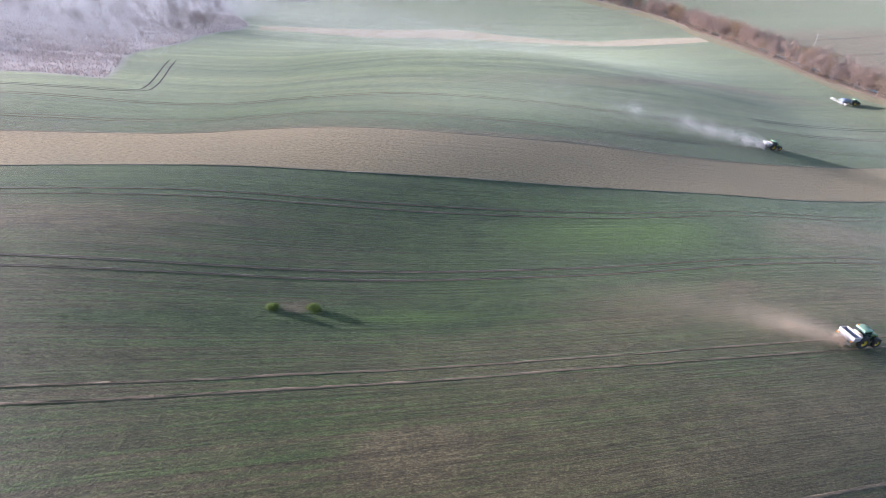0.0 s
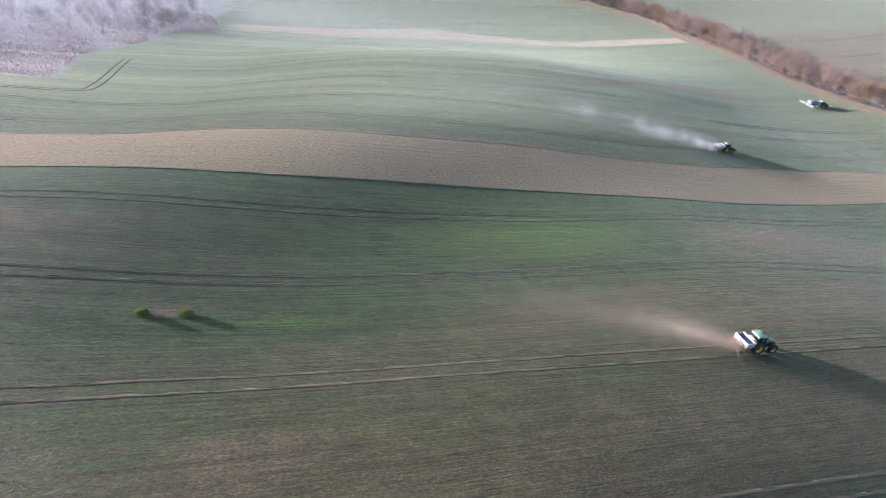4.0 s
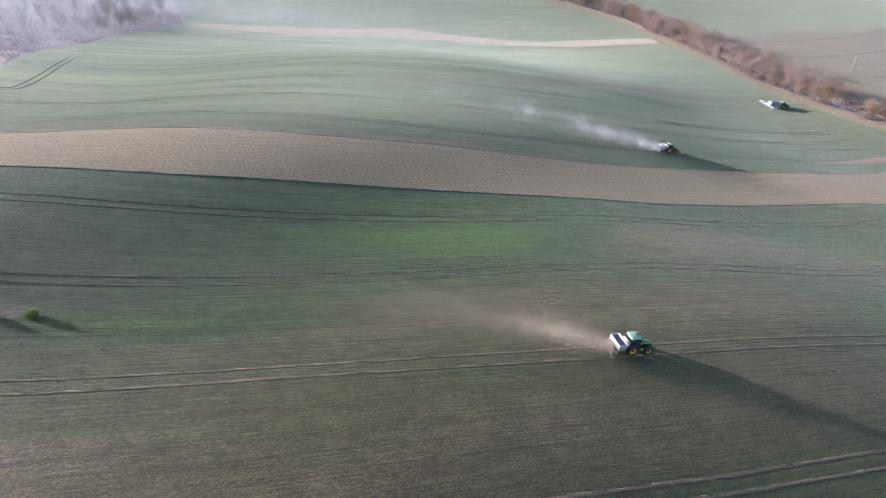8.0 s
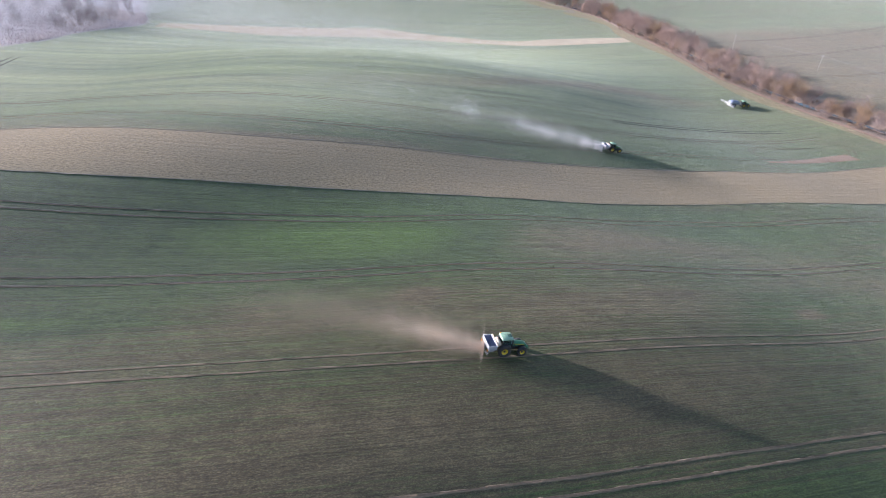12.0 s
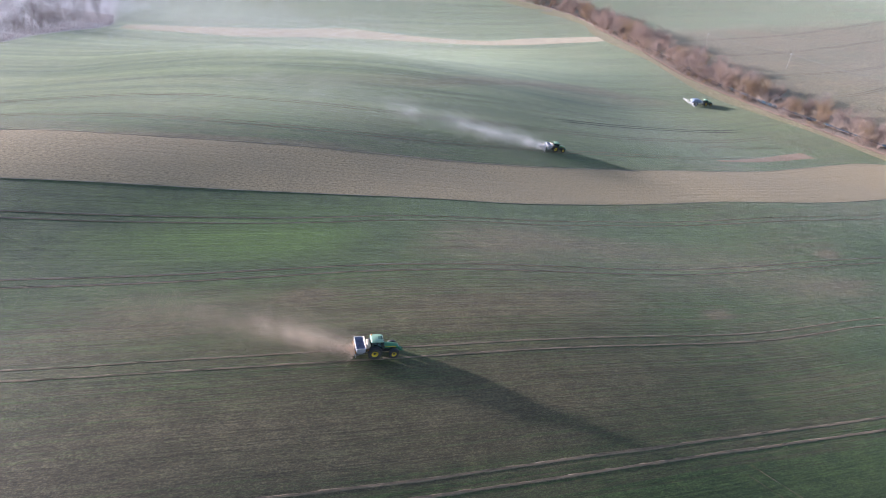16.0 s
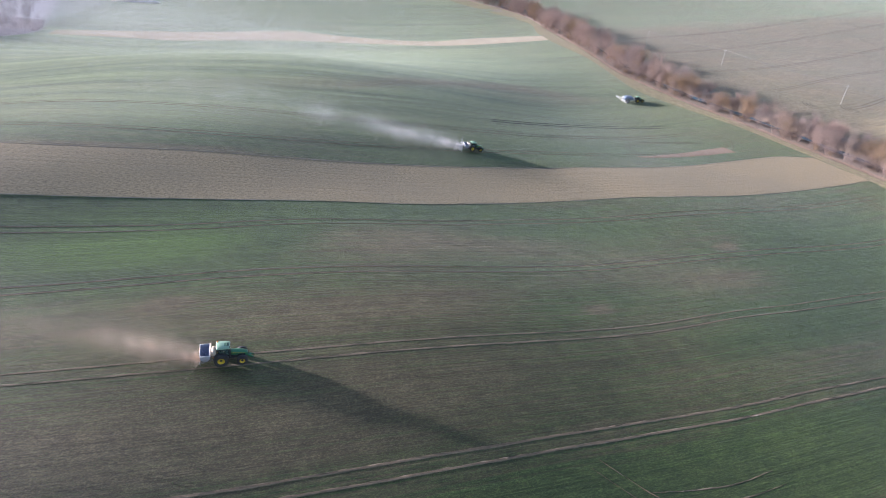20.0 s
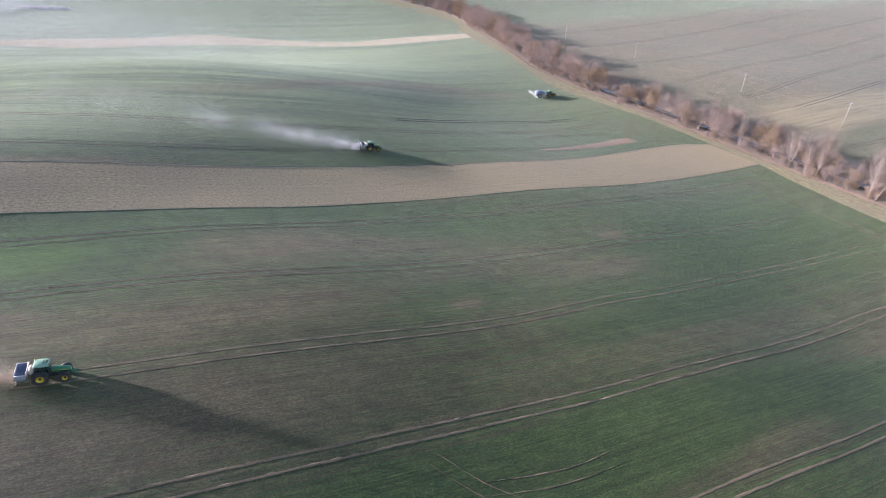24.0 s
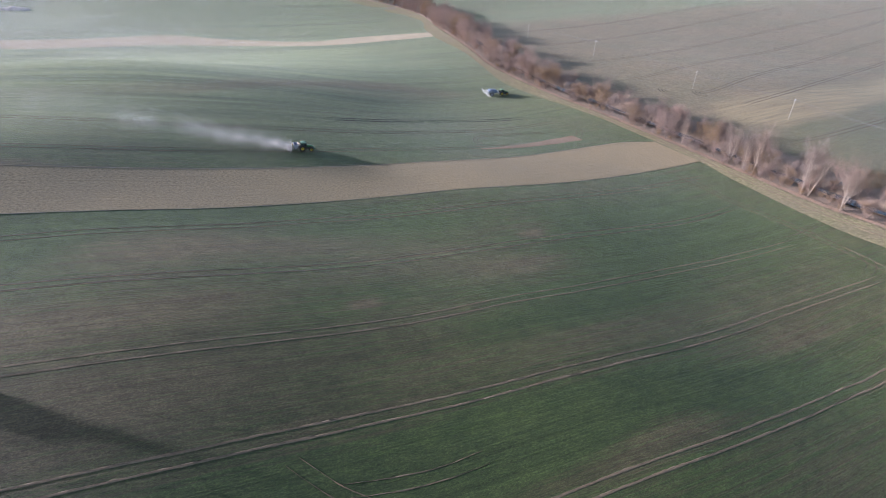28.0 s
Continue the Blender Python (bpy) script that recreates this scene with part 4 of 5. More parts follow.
def build_sprayer(m):
    s = thing("trailed_sprayer", "trailed crop sprayer with blue-grey tank and white folded booms", "sprayer", "", m)
    for y in (-0.95, 0.95):
        add_wheel(s, 0.0, y, 0.9, 0.55, 0.42, 20, PALE_GREY)
    part("axle_beam", rod((0, -0.9, 0.87), (0, 0.9, 0.87), 0.09), STEEL, s)
    fr = bmesh.new()
    for y in (-0.45, 0.45):
        box(4.6, 0.12, 0.2, (0.3, y, 1.15), 0.02, fr)
        rod((2.6, y, 1.15), (4.3, 0, 0.75), 0.07, fr)
    for x in (-1.8, 0, 2.4):
        box(0.12, 0.9, 0.16, (x, 0, 1.15), 0.02, fr)
    part("chassis_frame", fr, WHITE, s, "white steel chassis")
    part("tank", prism(((-1.3, 1.3), (-1.55, 1.9), (-1.35, 2.6), (-0.6, 2.85), (1.6, 2.8), (2.3, 2.4), (2.4, 1.7), (1.9, 1.3)), -1.05, 1.05, 0.22), TANK_BLUE, s, "rounded blue-grey polythene tank", True)
    lid = bmesh.new()
    bmesh.ops.create_cone(lid, cap_ends=True, segments=16, radius1=0.28, radius2=0.24, depth=0.14, matrix=Matrix.Translation((0.3, 0, 2.88)))
    part("tank_lid", lid, BLACK, s, "black tank lid", True)
    part("front_tank", box(0.7, 1.5, 0.7, (2.9, 0, 1.6), 0.12), WHITE, s, "white rinse tank", True)
    lift = bmesh.new()
    for y in (-0.6, 0.6):
        box(0.1, 0.1, 1.9, (-2.0, y, 1.7), 0.02, lift)
        rod((-1.2, y, 1.2), (-2.0, y, 2.2), 0.05, lift)
    box(0.1, 1.3, 0.1, (-2.0, 0, 2.6), 0.02, lift)
    part("boom_lift", lift, WHITE, s, "white boom lift mast")

    def lattice(a, b, depth, n):
        a, b = Vector(a), Vector(b)
        up = Vector((0, 0, depth))
        bm = rod(a, b, 0.028)
        rod(a + up, b + up, 0.028, bm)
        for i in range(n):
            p, q = a.lerp(b, i / n), a.lerp(b, (i + 1) / n)
            rod(p, q + up if i % 2 == 0 else q, 0.014, bm, 5) if i % 2 == 0 else rod(p + up, q, 0.014, bm, 5)
        return bm

    for x in (-2.35, -3.0):
        for sy in (-1, 1):
            part("boom_section", lattice((x, 0, 1.2), (x - 0.1, sy * 4.6, 1.25), 0.55, 8), WHITE, s, "white lattice spray boom section")
    for sy in (-1, 1):
        part("boom_section", lattice((-2.2, sy * 1.45, 1.9), (2.2, sy * 1.55, 2.0), 0.5, 8), WHITE, s, "white lattice spray boom section")
    return s


def on_line(line, x, side=0.0):
    """Point and heading on a line at a given x."""
    i = int(np.argmin(np.abs(line[:, 0] - x)))
    d = line[i + 1] - line[i - 1]
    yaw = math.degrees(math.atan2(d[1], d[0]))
    return line[i, 0], line[i, 1], yaw


SMALL = Matrix.Scale(0.88, 4)          # a compact tractor
x, y, yaw = on_line(curve(TRAM_1, 0.5), 55.6)
NEAR_POSE = on_ground(x, y, yaw) @ SMALL
near_tractor = build_tractor(NEAR_POSE, "green farm tractor with yellow rims driving along a wheel track", "tractors with spreaders")
near_spreader = build_spreader(NEAR_POSE, "white fertiliser spreader with open blue hopper on the tractor's rear linkage", "mounted spreaders")
x, y, yaw = on_line(curve(TRAM_5, 0.5), 97.2)
FAR_POSE = on_ground(x, y, yaw)
tagged(copy_thing(near_tractor, FAR_POSE), "green farm tractor far off beside the stubble strip")
tagged(copy_thing(near_spreader, FAR_POSE), "white fertiliser spreader throwing pale dust beyond the stubble strip")
SPRAY_POSE = on_ground(172.5, 242.5, 8)
build_sprayer(SPRAY_POSE)
x, y, yaw = 177.0, 243.3, 14
tagged(copy_thing(near_tractor, on_ground(x, y, yaw)), "green farm tractor pulling a crop sprayer near the brook")


# ---- trees, brook, poles ----
def bark_material(name, dark, pale):
    m = Mat(name, 0.9, 0.15)
    a = m.noise("object", (3.0, 3.0, 0.9), 5.0, 0.65)
    info = m.t.nodes.new("ShaderNodeObjectInfo")
    c = m.mix(a, dark, pale)
    tone = m.mix(info.outputs["Random"], (0.8, 0.8, 0.85), (1.12, 1.02, 0.98))
    m.color(m.mix(1.0, c, tone, "MULTIPLY"))
    m.bump(a, 0.6, 0.04)
    return m.m


BARK_WHITE = bark_material("silvery_bark", (0.24, 0.205, 0.165), (0.44, 0.39, 0.33))
BARK_BROWN = bark_material("brown_bark", (0.14, 0.108, 0.088), (0.29, 0.228, 0.185))
TWIG_PINK = bark_material("pinkish_bare_twigs", (0.235, 0.182, 0.153), (0.365, 0.29, 0.25))
TWIG_PALE = bark_material("pale_bare_twigs", (0.17, 0.135, 0.11), (0.29, 0.24, 0.20))
TWIG_OCHRE = bark_material("ochre_willow_twigs", (0.21, 0.152, 0.088), (0.32, 0.24, 0.15))
TWIG_GREY = bark_material("grey_brown_twigs", (0.205, 0.168, 0.145), (0.32, 0.27, 0.235))


def tube(p, q, r0, r1, sides, vs, fs):
    """Adds a tapered bar between two points to the lists."""
    d = q - p
    n = d / (np.linalg.norm(d) + 1e-9)
    a = np.cross(n, (0.31, 0.95, 0.1))
    a /= np.linalg.norm(a) + 1e-9
    b = np.cross(n, a)
    k = len(vs)
    for c, r in ((p, r0), (q, r1)):
        for i in range(sides):
            w = 2 * math.pi * i / sides
            vs.append(c + (a * math.cos(w) + b * math.sin(w)) * r)
    for i in range(sides):
        j = (i + 1) % sides
        fs.append((k + i, k + j, k + sides + j, k + sides + i))


def bare_tree(seed, tall, spread, stems, limbs, twigs, upright, twig_w=0.022):
    """Wood and twigs of a leafless tree: two vertex and face lists."""
    rng = np.random.RandomState(seed)
    wv, wf, tv, tf = [], [], [], []
    tips = []

    def bend(d, k):
        d = d + rng.normal(0, k, 3)
        d[2] += upright
        return d / np.linalg.norm(d)

    def branch(p, d, length, r, level):
        n = 4 if level == 0 else 3
        for i in range(n):
            d = bend(d, 0.07 if level == 0 else 0.13)
            q = p + d * length / n
            r1 = r * (0.80 if level == 0 else 0.72)
            tube(p, q, r, r1, (6, 4, 3)[level], wv, wf)
            tips.append((q, d, level, r1))
            if level < 2 and (level > 0 or i > 0):
                for _ in range(limbs if level == 0 else 3):
                    side = rng.normal(0, 1, 3) * spread
                    side[2] = abs(side[2]) * 0.4 + 0.25
                    e = d * 0.75 + side
                    branch(p + (q - p) * rng.rand(), e / np.linalg.norm(e), length * rng.uniform(0.34, 0.55), r1 * 0.55, level + 1)
            p, r = q, r1

    for s in range(stems):
        a = 2 * math.pi * (s + rng.rand() * 0.6) / stems
        lean = 0.0 if stems == 1 else 0.13 if upright > 0.1 else 0.35
        d = np.array((lean * math.cos(a), lean * math.sin(a), 1.0))
        branch(np.array((0.25 * lean * math.cos(a), 0.25 * lean * math.sin(a), -0.15)), d / np.linalg.norm(d), tall * rng.uniform(0.72, 0.92) , tall * 0.014 / stems ** 0.4, 0)
    outer = [t for t in tips if t[2] >= 1] or tips
    for _ in range(twigs):
        p, d, level, r = outer[rng.randint(len(outer))]
        e = d + rng.normal(0, 0.3 if upright > 0.15 else 0.55, 3)
        e[2] += 0.12 + 1.6 * upright
        e /= np.linalg.norm(e)
        length = tall * rng.uniform(0.08, 0.20)
        p = p + rng.normal(0, 0.02 * tall, 3)
        p[2] = max(p[2], 0.1)
        side = np.cross(e, rng.normal(0, 1, 3))
        side *= twig_w / (np.linalg.norm(side) + 1e-9)
        k = len(tv)
        tv.extend((p - side, p + side, p + e * length + side * 0.2))
        tf.append((k, k + 1, k + 2))
        for _f in range(2):
            q = p + e * length * rng.uniform(0.3, 0.8)
            g = e + rng.normal(0, 0.5, 3)
            g /= np.linalg.norm(g)
            k = len(tv)
            tv.extend((q - side * 0.7, q + side * 0.7, q + g * length * 0.6))
            tf.append((k, k + 1, k + 2))
    return (np.array(wv), np.array(wf)), (np.array(tv), np.array(tf))


def tree_kind(name, label, category, group, bark, twig, seed, **k):
    wood, fine = bare_tree(seed, **k)
    t = thing(name, label, category, group)
    for nm, (v, f), mat in (("trunk", wood, bark), ("crown", fine, twig)):
        ob = new(nm, mesh_from(nm, v, f, [mat], smooth=False))
        ob.parent = t
    return t


TALL = [tree_kind("bare_tree", "tall leafless tree with silvery trunk beside the brook", "tree", "tall brookside trees", BARK_WHITE, TWIG_PALE, 40 + i, tall=14.5, spread=0.58, stems=4 - i % 2, limbs=4, twigs=2100, upright=0.16, twig_w=0.010) for i in range(3)]
MID = [tree_kind("bare_tree", "leafless brown tree in the brookside belt", "tree", "brookside trees", BARK_BROWN, (TWIG_PINK, TWIG_GREY, TWIG_PINK, TWIG_OCHRE)[i], 60 + i, tall=7.4, spread=1.15, stems=2 + i % 2, limbs=3, twigs=1300, upright=0.03, twig_w=0.011) for i in range(4)]
SHRUB = [tree_kind("bare_shrub", "leafless twiggy shrub on the brook bank", "shrub", "brookside shrubs", BARK_BROWN, (TWIG_GREY, TWIG_OCHRE, TWIG_PINK)[i], 80 + i, tall=3.2, spread=1.4, stems=4, limbs=2, twigs=850, upright=0.0, twig_w=0.011) for i in range(3)]
used = set()


def plant(kind, x, y, scale, rng):
    """Stands a tree of that kind at x, y; the first takes the model itself."""
    m = Matrix.Translation((x, y, ground_z(x, y))) @ Matrix.Rotation(rng.uniform(0, 6.28), 4, "Z")
    if kind.name not in used:
        used.add(kind.name)
        ob = kind
        ob.matrix_basis = m
    else:
        ob = copy_thing(kind, m)
    ob.scale = (scale * rng.uniform(0.9, 1.15), scale * rng.uniform(0.9, 1.15), scale)
    return ob


rng = random.Random(5)
for i, (x, y, s) in enumerate(((243.9, 122.4, 0.9), (240.7, 134.1, 0.95), (241.8, 132.5, 0.8), (235.4, 154.8, 0.82), (236.5, 150.8, 0.88), (233.7, 160, 0.68), (252, 106, 0.6), (228, 180, 0.6), (262, 78, 1.0), (268, 62, 1.05), (276, 40, 0.9))):
    plant(TALL[i % 3], x, y, s, rng)
for i in range(310):
    f = rng.random()
    y = 66 + 470 * f ** 1.1
    d = rng.choice((1.8, 2.8, 4.0, 5.2, 6.5, 7.6, 15.0, 16.5, 18.5)) + rng.uniform(-1.2, 1.2)
    if y < 165 and d < 8 and rng.random() < 0.5:
        continue
    x = float(brook_x(y)) - 11 + d
    plant(MID[rng.choice((0, 0, 1, 2, 2, 3))], x, y, rng.uniform(0.65, 1.2) * (1.0 if d < 10 else 0.85) * (1.0 + 0.3 * float(ramp(y, 190, 260))), rng)
shrub_places = []
for i in range(520):
    y = 60 + 440 * rng.random() ** 1.1
    d = rng.choice((0.6, 1.2, 1.8, 2.4, 2.8, 3.4, 4, 5, 6, 7.5, 14, 16, 19, 22)) + rng.uniform(-0.8, 0.8)
    x = float(brook_x(y)) - 11 + d
    shrub_places.append((y, x, rng.choice((0, 0, 1, 2)), rng.uniform(0.5, 1.15)))
shrub_places.sort()
for y, x, k, s in shrub_places[:285]:
    plant(SHRUB[k], x, y, s, rng)


def thicket(name, label, category, places, share=0.45, seed=1):
    """Many far trees or shrubs that nobody could count, joined into one mesh."""
    r = np.random.RandomState(seed)
    vs, fs, fm, k, mats = [], [], [], 0, []
    cache = {}
    for kind, x, y, scale in places:
        if kind.name not in cache:
            pieces = []
            for ob in kind.children:
                me = ob.data
                v = np.empty(len(me.vertices) * 3, np.float32)
                me.vertices.foreach_get("co", v)
                f = np.empty(len(me.loops), np.int32)
                me.loops.foreach_get("vertex_index", f)
                n = len(me.loops) // len(me.polygons)
                f, v = f.reshape(-1, n), v.reshape(-1, 3)
                if n == 4:      # far off only the stouter wood shows
                    size = np.linalg.norm(np.cross(v[f[:, 2]] - v[f[:, 0]], v[f[:, 3]] - v[f[:, 1]]), axis=1)
                    f = f[size > np.quantile(size, 0.68)]
                    kept, f = np.unique(f, return_inverse=True)
                    v, f = v[kept], f.reshape(-1, 4)
                    f = np.vstack((f[:, :3], f[:, (0, 2, 3)]))
                if me.materials[0] not in mats:
                    mats.append(me.materials[0])
                pieces.append((v, f, mats.index(me.materials[0]), n == 3))
            cache[kind.name] = pieces
        a = r.uniform(0, 6.28)
        turn = np.array(((math.cos(a), -math.sin(a), 0), (math.sin(a), math.cos(a), 0), (0, 0, 1)))
        for v, f, mi, fine in cache[kind.name]:
            if fine:
                keep = r.rand(len(f)) < share
                used_v = f[keep]
                p = v[used_v.ravel()]
                f = np.arange(len(p)).reshape(-1, 3)
            else:
                p = v
            vs.append((p @ turn.T) * scale + np.array((x, y, ground_z(x, y))))
            fs.append(f + k)
            fm.append(np.full(len(f), mi))
            k += len(p)
    me = mesh_from(name, np.vstack(vs), np.vstack(fs), mats, smooth=False, face_mats=np.concatenate(fm))
    return tagged(new(name, me), label, category, kind="stuff")


def water_material():
    m = Mat("still_brook_water", 0.08, 0.5)
    a = m.noise("world", (1.2, 0.6, 1.0), 3.0)
    m.color((0.05, 0.065, 0.07))
    m.bump(a, 0.15, 0.02)
    return m.m


def build_brook():
    ys = np.arange(-60, 560, 3.0)
    line = brook_x(ys)
    ws = 1.35 + 0.4 * np.sin(ys * 0.11) + 0.5 * np.sin(ys * 0.31)
    t = np.linspace(-1, 1, 5)
    X = line[:, None] + ws[:, None] * t[None]
    Y = np.repeat(ys[:, None], 5, 1)
    Z = height(X, Y, 0.0).mean(1, keepdims=True) - 0.75 + 0 * X
    me = mesh_from("brook", np.c_[X.ravel(), Y.ravel(), Z.ravel()], grid_faces(len(ys), 5), [water_material()])
    tagged(new("brook", me), "still grey-blue water of a narrow brook between bare trees", "water", kind="structure")


thicket("brookside_thicket", "far leafless shrubs crowded along the brook", "thicket", [(SHRUB[k], x, y, s) for y, x, k, s in shrub_places[285:]])
build_brook()


def build_pole(m, label):
    p = thing("power_pole", label, "power pole", "power line poles", m)
    b = bmesh.new()
    bmesh.ops.create_cone(b, cap_ends=True, segments=12, radius1=0.11, radius2=0.065, depth=8.2, matrix=Matrix.Translation((0, 0, 3.6)))
    part("post", b, CONCRETE, p, "tapered pale concrete post", True)
    part("crossarm", box(0.08, 1.3, 0.10, (0, 0, 7.3), 0.02), CONCRETE, p, "short crossarm")
    for y, z in ((-0.58, 7.34), (0.58, 7.34), (0, 7.68)):
        part("insulator", insulator(y, z), PORCELAIN, p, "white porcelain insulator", True)
    return p


def insulator(y, z):
    b = bmesh.new()
    for k, r in enumerate((0.08, 0.10, 0.07)):
        bmesh.ops.create_cone(b, cap_ends=True, segments=10, radius1=r, radius2=r * 0.6, depth=0.08, matrix=Matrix.Translation((0, y, z + 0.04 + 0.08 * k)))
    return b


POLES = ((293, 148), (276.1, 190.5), (260, 232.5), (242.2, 303), (220, 353))
first_pole = None
for i, (x, y) in enumerate(POLES):
    a = Vector(POLES[min(i + 1, len(POLES) - 1)]) - Vector(POLES[max(i - 1, 0)])
    m = Matrix.Translation((x, y, ground_z(x, y))) @ Matrix.Rotation(math.atan2(a.y, a.x), 4, "Z")
    if first_pole is None:
        first_pole = build_pole(m, "pale concrete power pole standing in the brown field")
    else:
        copy_thing(first_pole, m)


def build_wire(k):
    """One wire that sags from pole to pole."""
    bm = bmesh.new()
    for (x0, y0), (x1, y1) in zip(POLES, POLES[1:]):
        d = Vector((x1 - x0, y1 - y0)).normalized()
        off = Vector((-d.y, d.x)) * (0.58 * k)
        top = 7.6 if k else 7.95
        p = Vector((x0 + off.x, y0 + off.y, ground_z(x0, y0) + top))
        q = Vector((x1 + off.x, y1 + off.y, ground_z(x1, y1) + top))
        pts = [p.lerp(q, i / 12) - Vector((0, 0, 3.2 * (i / 12) * (1 - i / 12))) for i in range(13)]
        for a, b in zip(pts, pts[1:]):
            rod(a, b, 0.012, bm, 5)
    me = bpy.data.meshes.new("power_wire")
    bm.to_mesh(me)
    bm.free()
    me.materials.append(STEEL)
    tagged(new("power_wire", me), "thin grey power wire sagging between concrete poles", "wire", "power wires")


for k in (-1, 0, 1):
    build_wire(k)


# ---- marks on the fields ----
RED_PATCH_A = ((153, 174.6), (166, 180.6), (180, 187.6), (191.5, 192.8))
RED_PATCH_B = ((154, 173.6), (166, 177.6), (181, 183.2), (194, 187.6))
drape("bare_soil_patch", curve(RED_PATCH_B, 1.0), curve(RED_PATCH_A, 1.0), 8, RED_SOIL, "reddish bare soil patch at the end of the crop", "soil patch", 0.06, 0.25, 7)
HEADLAND = ((211.8, 158.2), (214.8, 147.2), (219.0, 132.7), (225.4, 117.4), (229.9, 103.9), (234.2, 90.1), (244.3, 62.1), (256.0, 30.0))
LOOPS = (
    ((152.4, 174.9), (154.4, 180.0), (153.7, 184.6), (156.8, 190.1), (164.0, 193.4), (175.3, 195.7), (186.3, 197.0)),
    ((192.8, 203.3), (196.3, 200.1), (194.8, 193.4), (189.7, 185.7)),
    ((220.6, 110.6), (226.6, 112.6), (230.5, 116.6)),
    ((226.2, 92.2), (231.1, 96.0), (232.9, 102.0)),
    ((102.0, 47.0), (105.0, 44.5), (108.4, 42.0), (114.0, 39.3)),
    ((108.4, 42.5), (114.5, 43.3), (120.7, 44.7), (126.6, 46.8)),
)
BEYOND = (
    ((262, 170), (282, 174), (317, 189), (380, 220)),
    ((268, 208), (301, 224), (364, 264), (420, 296)),
    ((259, 226), (277, 234), (340, 276), (409, 318), (456, 342), (560, 400)),
    ((240, 254), (262, 262), (340, 306), (440, 362), (560, 428)),
    ((224, 290), (272, 300), (353, 348), (451, 399), (549, 448)),
    ((216, 330), (265, 345), (350, 392), (450, 445)),
    ((212, 370), (277, 393), (362, 438), (450, 482)),
)
for i, k in enumerate((HEADLAND, *LOOPS, *BEYOND)):
    for s in (-0.98, 0.98) if i != 1 else (-0.7, 0.7):
        ribbon("wheel_rut", offset(curve(k, 1.0), s), (0.38 if i == 1 else 0.28 if i < 5 else 0.2) if i < 7 else 0.45, (RUT_BROWN, RUT_SHADE) if i == 1 else (RUT_BROWN, RUT_SHADE) if i < 5 else (RUT_BROWN, RUT_BROWN) if i < 7 else (RUT_BROWN, RUT_SHADE), "brown wheel rut with shaded hollow and lit shoulder painted in, pressed through the crop", seed=200 + 3 * i + int(s > 0))
# curls where a machine turned in the bare field, and a pale ground line added in place of the wires
for cx, cy in ((250, 234), (262, 227)):
    for rad in (1.6, 2.8, 4.0):
        arc = np.array([(cx + rad * math.cos(w), cy + 1.5 * rad * math.sin(w)) for w in np.linspace(1.9, 4.6, 16)])
        ribbon("turning_mark", arc, 0.4, (RUT_SHADE, RUT_DARK), "curled wheel mark where a machine turned on bare soil", seed=int(rad * 10 + cx))
ribbon("field_balk", curve(((246, 290), (260, 254), (277, 217), (291, 186)), 2.0), 0.09, (PALE_TRACK, RUT), "pale line laid across the brown field in place of the power wires", "grass strip", 77)
verge_mid = (resample(curve(VERGE_LEFT), 400) * 0.42 + resample(curve(VERGE_RIGHT), 400) * 0.58)[60:390]
for s in (-0.9, 0.9):
    ribbon("verge_rut", offset(verge_mid, s), 0.4, (RUT, RUT_BROWN), "worn brown wheel track along the grassy verge", seed=int(50 + s * 10), lift=0.11)


# ---- crop plants, stubble, grass: what nobody could count ----
def leaf_material(name, colours, rough=0.7, glow=0.25):
    """Thin leaves that let some light through; each tuft its own tone."""
    m = Mat(name, rough, 0.3)
    g = m.t.nodes.new("ShaderNodeNewGeometry")
    a = m.mix(g.outputs["Random Per Island"], colours[0], colours[1])
    b = m.noise("world", (0.12, 0.2, 0.2), 4.0)
    c = m.mix(m.math("MULTIPLY", b, 0.6), a, colours[2])
    m.color(c)
    tr = m.t.nodes.new("ShaderNodeBsdfTranslucent")
    m.link(c, tr.inputs["Color"])
    mx = m.t.nodes.new("ShaderNodeMixShader")
    mx.inputs[0].default_value = glow
    m.link(m.b.outputs[0], mx.inputs[1])
    m.link(tr.outputs[0], mx.inputs[2])
    m.link(mx.outputs[0], m.t.nodes["Material Output"].inputs["Surface"])
    return m.m


WHEAT_LEAF = leaf_material("wheat_leaves", ((0.05, 0.10, 0.03), (0.12, 0.165, 0.065), (0.13, 0.145, 0.08)))
STRAW = leaf_material("straw_stalks", ((0.17, 0.135, 0.09), (0.32, 0.26, 0.175), (0.23, 0.19, 0.13)), 0.8, 0.2)
DRY_GRASS = leaf_material("dry_grass", ((0.24, 0.185, 0.145), (0.38, 0.29, 0.235), (0.22, 0.18, 0.13)), 0.8, 0.2)
REED_STALK = leaf_material("dead_reed_stalks", ((0.32, 0.27, 0.25), (0.56, 0.50, 0.47), (0.42, 0.36, 0.34)), 0.8, 0.25)


